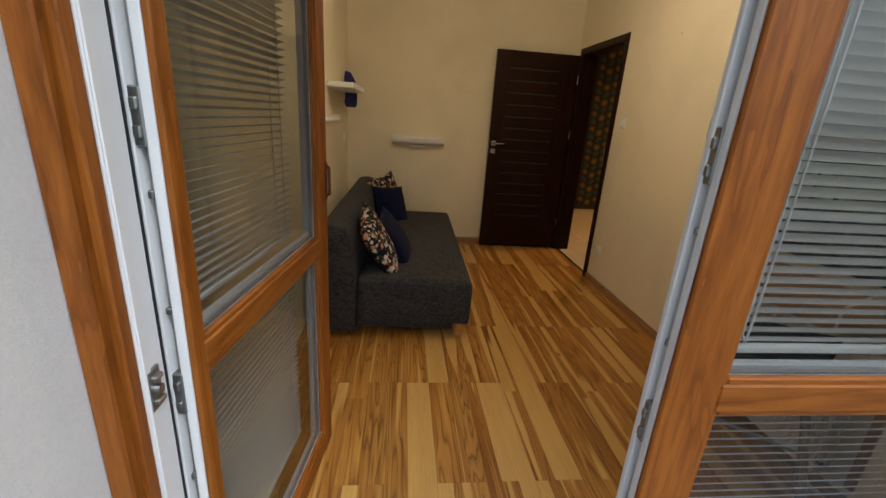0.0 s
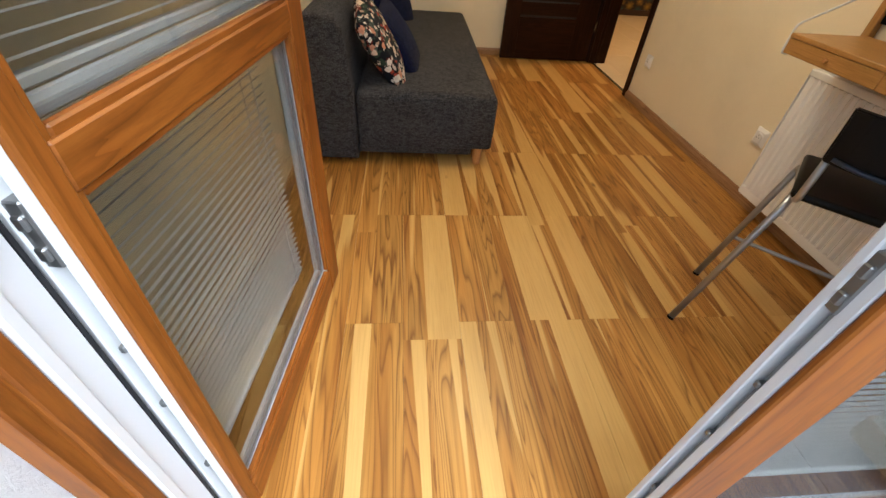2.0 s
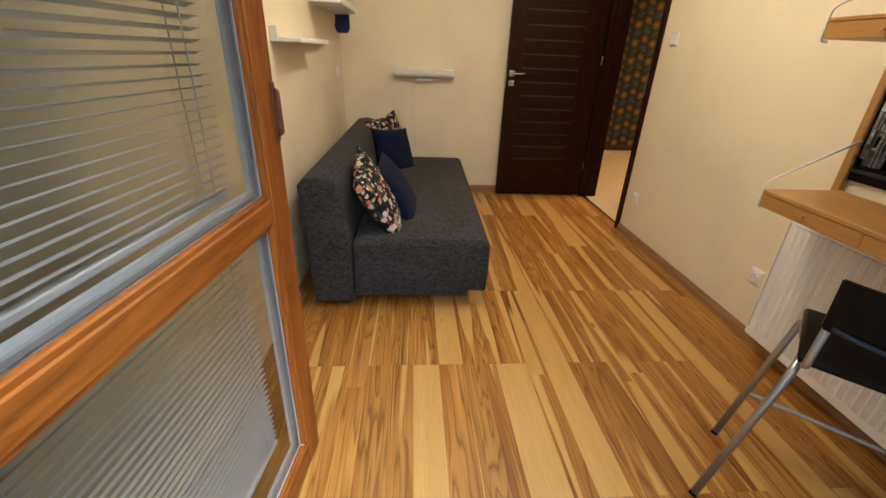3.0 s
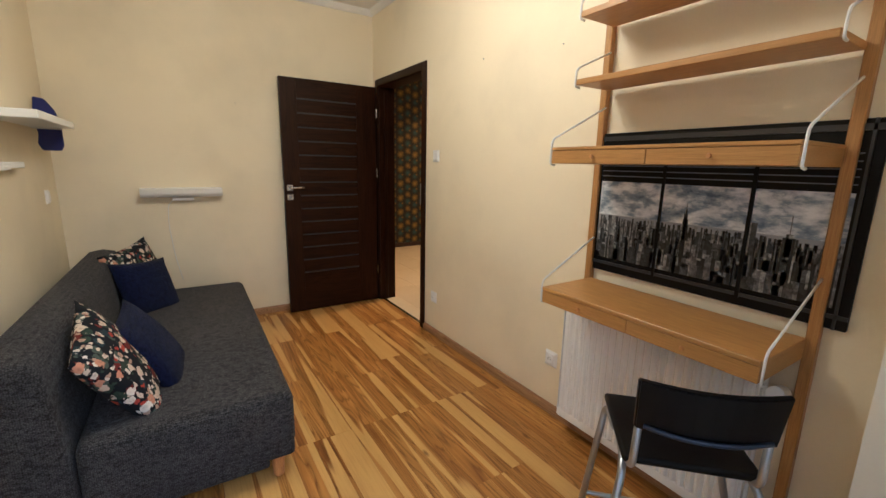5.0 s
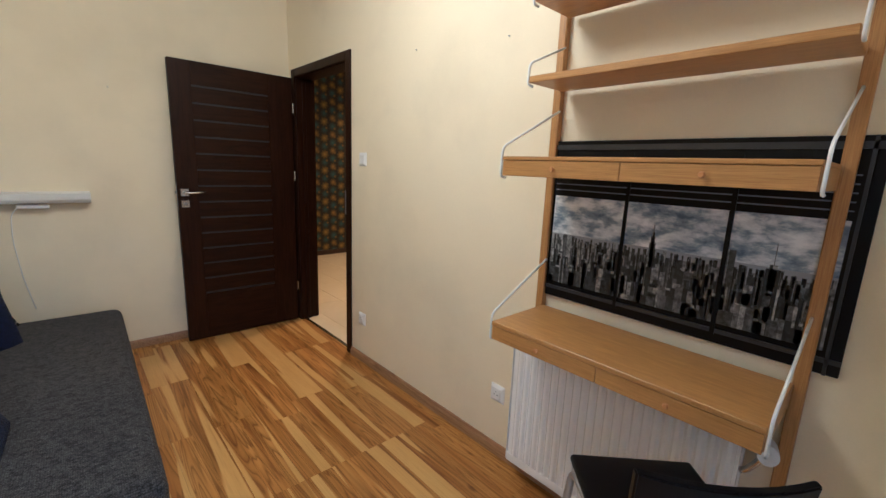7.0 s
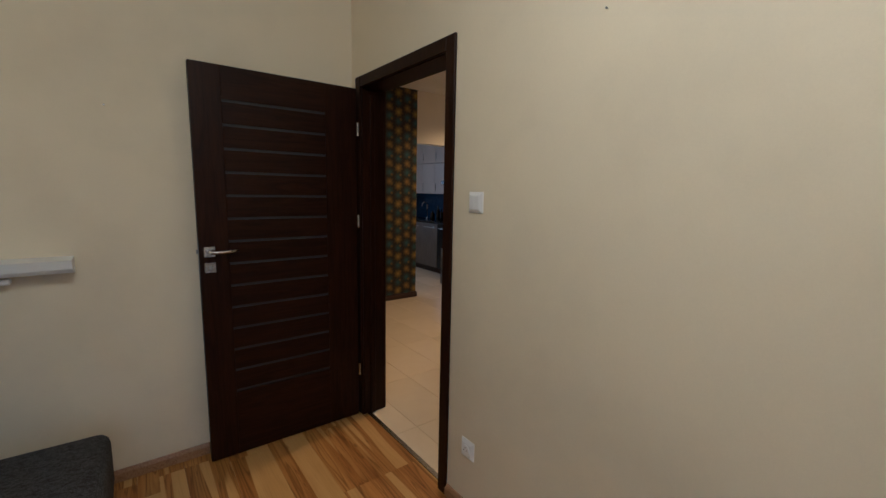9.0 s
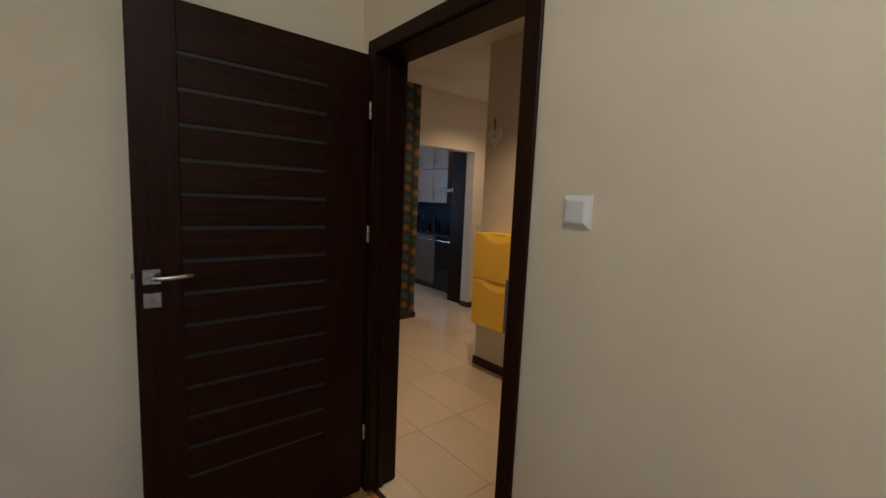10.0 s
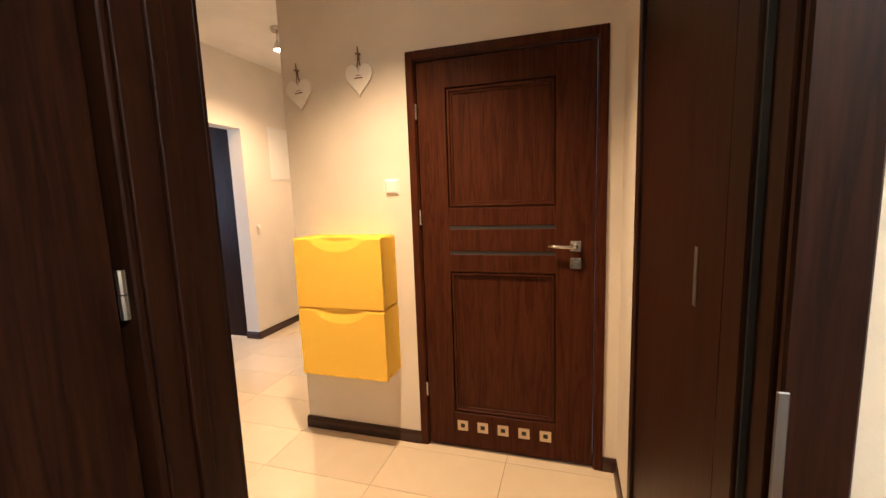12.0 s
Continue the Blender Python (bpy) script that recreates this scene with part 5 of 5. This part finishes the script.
# ---- yellow shoe cabinets ----
def shoe_cabinet(z0, z1):
    c = (HX, 5.33, z0)
    cab = thing("shoe_cabinet", c, "yellow plastic tilting shoe cabinet hung on the hall wall", "shoe cabinet", "pair of yellow shoe cabinets")
    ya, yb, xf = 5.085, 5.580, HX - 0.183
    bm = bmesh.new()
    prism(bm, [(HX - 0.001, z0), (xf + 0.02, z0), (xf + 0.006, z1), (HX - 0.001, z1)], "y", ya, yb)
    bmesh.ops.bevel(bm, geom=list(bm.edges), offset=0.006, segments=2, affect='EDGES')
    part("body", bm, M_YELLOW, cab, at=c)
    # front with a finger scoop along its top edge
    bm = bmesh.new()
    n = 20
    rows = []
    for i in range(n + 1):
        y = ya - 0.004 + (yb - ya + 0.008) * i / n
        u = (i / n - 0.5) * 2
        dip = 0.062 * max(0.0, 1 - (u / 0.62) ** 2) ** 0.8 if abs(u) < 0.62 else 0.0
        zt = z1 + 0.002
        pts = [(xf + 0.004, z0 - 0.002), (xf - 0.008, z0 + 0.004), (xf - 0.009, (z0 + z1) / 2), (xf - 0.010, zt - 0.012 - dip), (xf - 0.010 + 0.30 * dip, zt - 0.008 - dip * 0.12), (xf + 0.006, zt)]
        rows.append([bm.verts.new((x, y, z)) for x, z in pts])
    for a, b in zip(rows, rows[1:]):
        for k in range(len(a) - 1):
            bm.faces.new((a[k], a[k + 1], b[k + 1], b[k]))
    for r in (rows[0], rows[-1]):
        bm.faces.new(r)
    bmesh.ops.recalc_face_normals(bm, faces=bm.faces)
    part("flap", bm, M_YELLOW, cab, "yellow flap with finger scoop", at=c)
    return cab


shoe_cabinet(0.813, 1.183)
shoe_cabinet(0.434, 0.806)

# ---- hearts ----
def heart(c, size, spin, label):
    h = thing("hanging_heart", c, label, "wall ornament", "pair of wooden hearts")
    out = []
    for i in range(36):
        t = 2 * math.pi * i / 36
        out.append((-0.060 * size * 16 * math.sin(t) ** 3 / 16, 0.062 * size * (13 * math.cos(t) - 5 * math.cos(2 * t) - 2 * math.cos(3 * t) - math.cos(4 * t)) / 14))
    bm = bmesh.new()
    prism(bm, out, "x", -0.014, -0.003)
    bmesh.ops.bevel(bm, geom=[e for e in bm.edges if abs(e.verts[0].co.x - e.verts[1].co.x) < 0.001], offset=0.002, segments=1, affect='EDGES')
    b = part("board", bm, M_HEART, h, "chalky white heart board")
    part("lettering", B(((-0.0148, -0.022, -0.004), (-0.0138, 0.024, 0.002)), ((-0.0148, -0.014, 0.010), (-0.0138, 0.016, 0.013))), M_INK, b, "small red-brown bar of writing")
    bm = bmesh.new()
    tube(bm, [(-0.008, 0.012, 0.03 * size), (-0.006, 0.0, 0.085 * size), (-0.008, -0.012, 0.03 * size)], 0.0025, 6, 4, 0.02)
    rod(bm, (-0.006, 0.0, 0.07 * size), (-0.006, 0.002, 0.12 * size), 0.006, 8, 0.003)
    rod(bm, (-0.010, -0.012, 0.088 * size), (-0.008, 0.014, 0.094 * size), 0.006, 8, 0.004)
    part("twine_loop", bm, M_TWINE, h, "knotted brown twine")
    h.matrix_world = pose(*c, spin, 0, 0)


heart((HX, 5.238, 1.997), 1.3, 0, "white wooden heart on twine beside the door frame")
heart((HX, 5.603, 1.958), 1.3, -4, "white wooden heart on twine near the wall's edge")

# ---- meter cover and knob by the kitchen opening ----
mc = thing("meter_cover", (6.02, KY, 1.86), "flush white metal meter cover in the hall wall", "cover")
part("cover", B(((5.845, KY - 0.012, 1.60), (6.20, KY - 0.001, 2.115)), bevel=0.003), M_WHITEMETAL, mc, at=(6.02, KY, 1.86))
part("rim", B(((5.83, KY - 0.006, 1.585), (6.215, KY - 0.0005, 1.5995)), ((5.83, KY - 0.006, 2.1155), (6.215, KY - 0.0005, 2.13)), ((5.83, KY - 0.006, 1.5995), (5.8445, KY - 0.0005, 2.1155))), M_WHITEMETAL, mc, at=(6.02, KY, 1.86))
tagged(part("bell_push", rod(rod(bmesh.new(), (5.56, KY, 1.127), (5.56, KY - 0.02, 1.127), 0.008), (5.56, KY - 0.02, 1.127), (5.56, KY - 0.035, 1.127), 0.022, 16, 0.016), M_PLASTIC), "small white round bell push beside the kitchen opening", "bell push")

# ---- kitchen beyond ----
# fill lamp added in the unseen opening to brighten the kitchen units
kd = bpy.data.lights.new("kitchen_fill", 'AREA')
kd.shape, kd.size, kd.size_y, kd.energy, kd.color = 'RECTANGLE', 1.1, 1.35, 4.5, (1.0, 0.96, 0.90)
kl = new("kitchen_fill", kd)
kl.matrix_world = look((4.15, 9.80, 1.575), (4.15, 7.0, 1.575))


def kitchen_base(y0, y1, m, label, oven=False):
    c = (5.98, (y0 + y1) / 2, 0)
    u = thing("base_cabinet", c, label, "cabinet", "kitchen base units")
    part("body", B(((5.745, y0 + 0.001, 0.10), (6.238, y1 - 0.001, 0.868))), M_KBASE, u, at=c)
    part("plinth", B(((5.79, y0 + 0.001, 0.0), (6.238, y1 - 0.001, 0.0995))), M_DARKSKIRT, u, at=c)
    d = part("door", B(((5.724, y0 + 0.003, 0.105), (5.7445, y1 - 0.003, 0.865)), bevel=0.002), m, u, at=c)
    part("handle", rod(bmesh.new(), (5.71, y0 + 0.06, 0.80), (5.71, y1 - 0.06, 0.80), 0.006, 8), M_CHROME, d, at=c)


kitchen_base(7.66, 8.26, M_KDARK, "black glass built-in oven unit in the kitchen")
kitchen_base(8.26, 8.72, M_KBASE, "taupe wood-look kitchen base unit")
kitchen_base(8.72, 9.20, M_KBASE, "taupe wood-look kitchen base unit")
kitchen_base(9.20, 9.77, M_KBASE, "taupe wood-look kitchen base unit")
tagged(part("worktop", B(((5.705, 7.655, 0.8685), (6.238, 9.775, 0.905)), bevel=0.003), M_KTOP), "dark stone kitchen worktop", "worktop")
c = (5.86, 7.5, 0)
tall = thing("tall_cabinet", c, "dark tall kitchen cupboard beside the opening", "cabinet")
part("body", B(((5.50, KY + 0.16, 0.0), (6.238, 7.65, 2.20)), bevel=0.002), M_WENGE, tall, at=c)
part("handle", rod(bmesh.new(), (5.485, 7.60, 1.55), (5.485, 7.60, 1.60), 0.012, 10), M_STEEL, tall, at=c)
setting("wall_splashback", B(((6.228, 7.655, 0.905), (6.2395, 9.775, 1.38))), M_KBLUE, "blue mosaic splashback", "wall tiles")
for a, b in ((8.25, 8.63), (8.63, 9.03), (9.03, 9.40), (9.40, 9.77)):
    for za, zb in ((1.385, 1.925), (1.93, 2.32)):
        c = (6.1, (a + b) / 2, za)
        u = thing("wall_cabinet", c, "pale pinkish kitchen wall unit with bar handle", "cabinet", "kitchen wall units")
        part("body", B(((5.94, a + 0.001, za), (6.238, b - 0.001, zb))), M_KUPPER, u, at=c)
        d = part("door", B(((5.92, a + 0.003, za + 0.003), (5.9395, b - 0.003, zb - 0.003)), bevel=0.002), M_KUPPER, u, at=c)
        part("handle", rod(bmesh.new(), (5.905, b - 0.05, za + 0.05), (5.905, b - 0.05, za + 0.19), 0.006, 8), M_CHROME, d, at=c)
c = (6.0, 8.0, 1.55)
hood = thing("cooker_hood", c, "dark flat cooker hood under the wall units", "cooker hood")
part("canopy", B(((5.78, 7.66, 1.55), (6.227, 8.245, 1.61)), bevel=0.006), M_KDARK, hood, at=c)
part("chimney", B(((5.98, 7.80, 1.6105), (6.227, 8.1, 2.32))), M_KDARK, hood, at=c)
for i, (y, h, r) in enumerate(((8.72, 0.26, 0.035), (8.62, 0.20, 0.03), (8.9, 0.16, 0.045))):
    z = 0.905
    bm = rod(bmesh.new(), (6.08, y, z), (6.08, y, z + h * 0.7), r, 14)
    rod(bm, (6.08, y, z + h * 0.7), (6.08, y, z + h * 0.8), r, 14, r * 0.4)
    rod(bm, (6.08, y, z + h * 0.8), (6.08, y, z + h), r * 0.4, 12)
    tagged(part("bottle", bm, M_KDARK, smooth=False), "dark bottle standing on the kitchen worktop", "bottle", "bottles on the worktop")
bm = rod(bmesh.new(), (6.1, 9.1, 0.905), (6.1, 9.1, 0.93), 0.02, 12)
tube(bm, [(6.1, 9.1, 0.93), (6.1, 9.1, 1.2), (6.0, 9.1, 1.22), (5.97, 9.1, 1.14)], 0.011, 8, 5, 0.05)
tagged(part("kitchen_tap", bm, M_CHROME), "tall bent chrome kitchen tap", "tap")

# ---- floor boards ----
PW, PL, PT = 0.199, 1.28, 0.006
prnd = random.Random(11)
x = 0.64 - 2 * PW
col = 0
while x < XR:
    a, b = max(x, XL + 0.001), min(x + PW, XR)
    if b - a > 0.01:
        y = 1.672 - PL + (0 if col % 2 == 0 else 0.64)
        while y < YB:
            ya, yb = max(y, 1.046), min(y + PL, YB)
            if yb - ya > 0.01:
                # two or three strips to a board, their ends stepped
                edges = [x, x + PW * prnd.choice((0.42, 0.45, 0.55)), x + PW]
                if prnd.random() < 0.25:
                    edges = [x, x + PW * 0.3, x + PW * 0.64, x + PW]
                bm = bmesh.new()
                for s0, s1 in zip(edges, edges[1:]):
                    s0, s1 = max(s0, a), min(s1, b)
                    if s1 - s0 < 0.004:
                        continue
                    mid = y + 0.64 + prnd.choice((0, 0, 0, -0.075, -0.075, -0.13))
                    cuts = [ya] + ([mid] if prnd.random() < 0.7 and ya + 0.02 < mid < yb - 0.02 else []) + [yb]
                    for c0, c1 in zip(cuts, cuts[1:]):
                        box(bm, (s0 + (0.0004 if s0 == a else 0), c0 + (0.0004 if c0 == ya else 0), -PT), (s1 - (0.0004 if s1 == b else 0), c1 - (0.0004 if c1 == yb else 0), 0.0))
                part("board", bm, M_PLANK, floor_room)
            y += PL
    x += PW
    col += 1
part("board", B(((XR, 3.998, -PT), (XR + 0.03, 4.812, 0.0))), M_PLANK, floor_room)

# ---- hall tiles ----
def tiles(x0, x1, y0, y1, ox, oy, px, py, z, t, m, parent, gap=0.0025):
    bm = B(((gap / 2, gap / 2, -t), (px - gap / 2, py - gap / 2, 0)), bevel=0.0008)
    me = bpy.data.meshes.new("tile")
    bm.to_mesh(me)
    bm.free()
    me.materials.append(m)
    i0, i1 = math.floor((x0 - ox) / px), math.ceil((x1 - ox) / px)
    j0, j1 = math.floor((y0 - oy) / py), math.ceil((y1 - oy) / py)
    for i in range(i0, i1):
        for j in range(j0, j1):
            o = new("tile", me)
            o.parent = parent
            a, b = max(x0, ox + i * px), min(x1, ox + (i + 1) * px)
            c, d = max(y0, oy + j * py), min(y1, oy + (j + 1) * py)
            o.matrix_basis = Matrix.Translation((a, c, z)) @ Matrix.Diagonal(((b - a) / px, (d - c) / py, 1, 1))


tiles(XR + 0.04, HX, HS, 5.724, 2.83, 4.50, 0.327, 0.612, 0.0, 0.008, M_HTILE, floor_hall)
tiles(XR + 0.04, 6.24, 5.724, 9.7, 2.83, 4.50, 0.327, 0.612, 0.0, 0.008, M_HTILE, floor_hall)
tiles(-1.45, 4.05, -0.6, 0.95, 0.35, 0.62, 0.33, 0.33, -0.03, 0.01, M_BTILE, balcony)
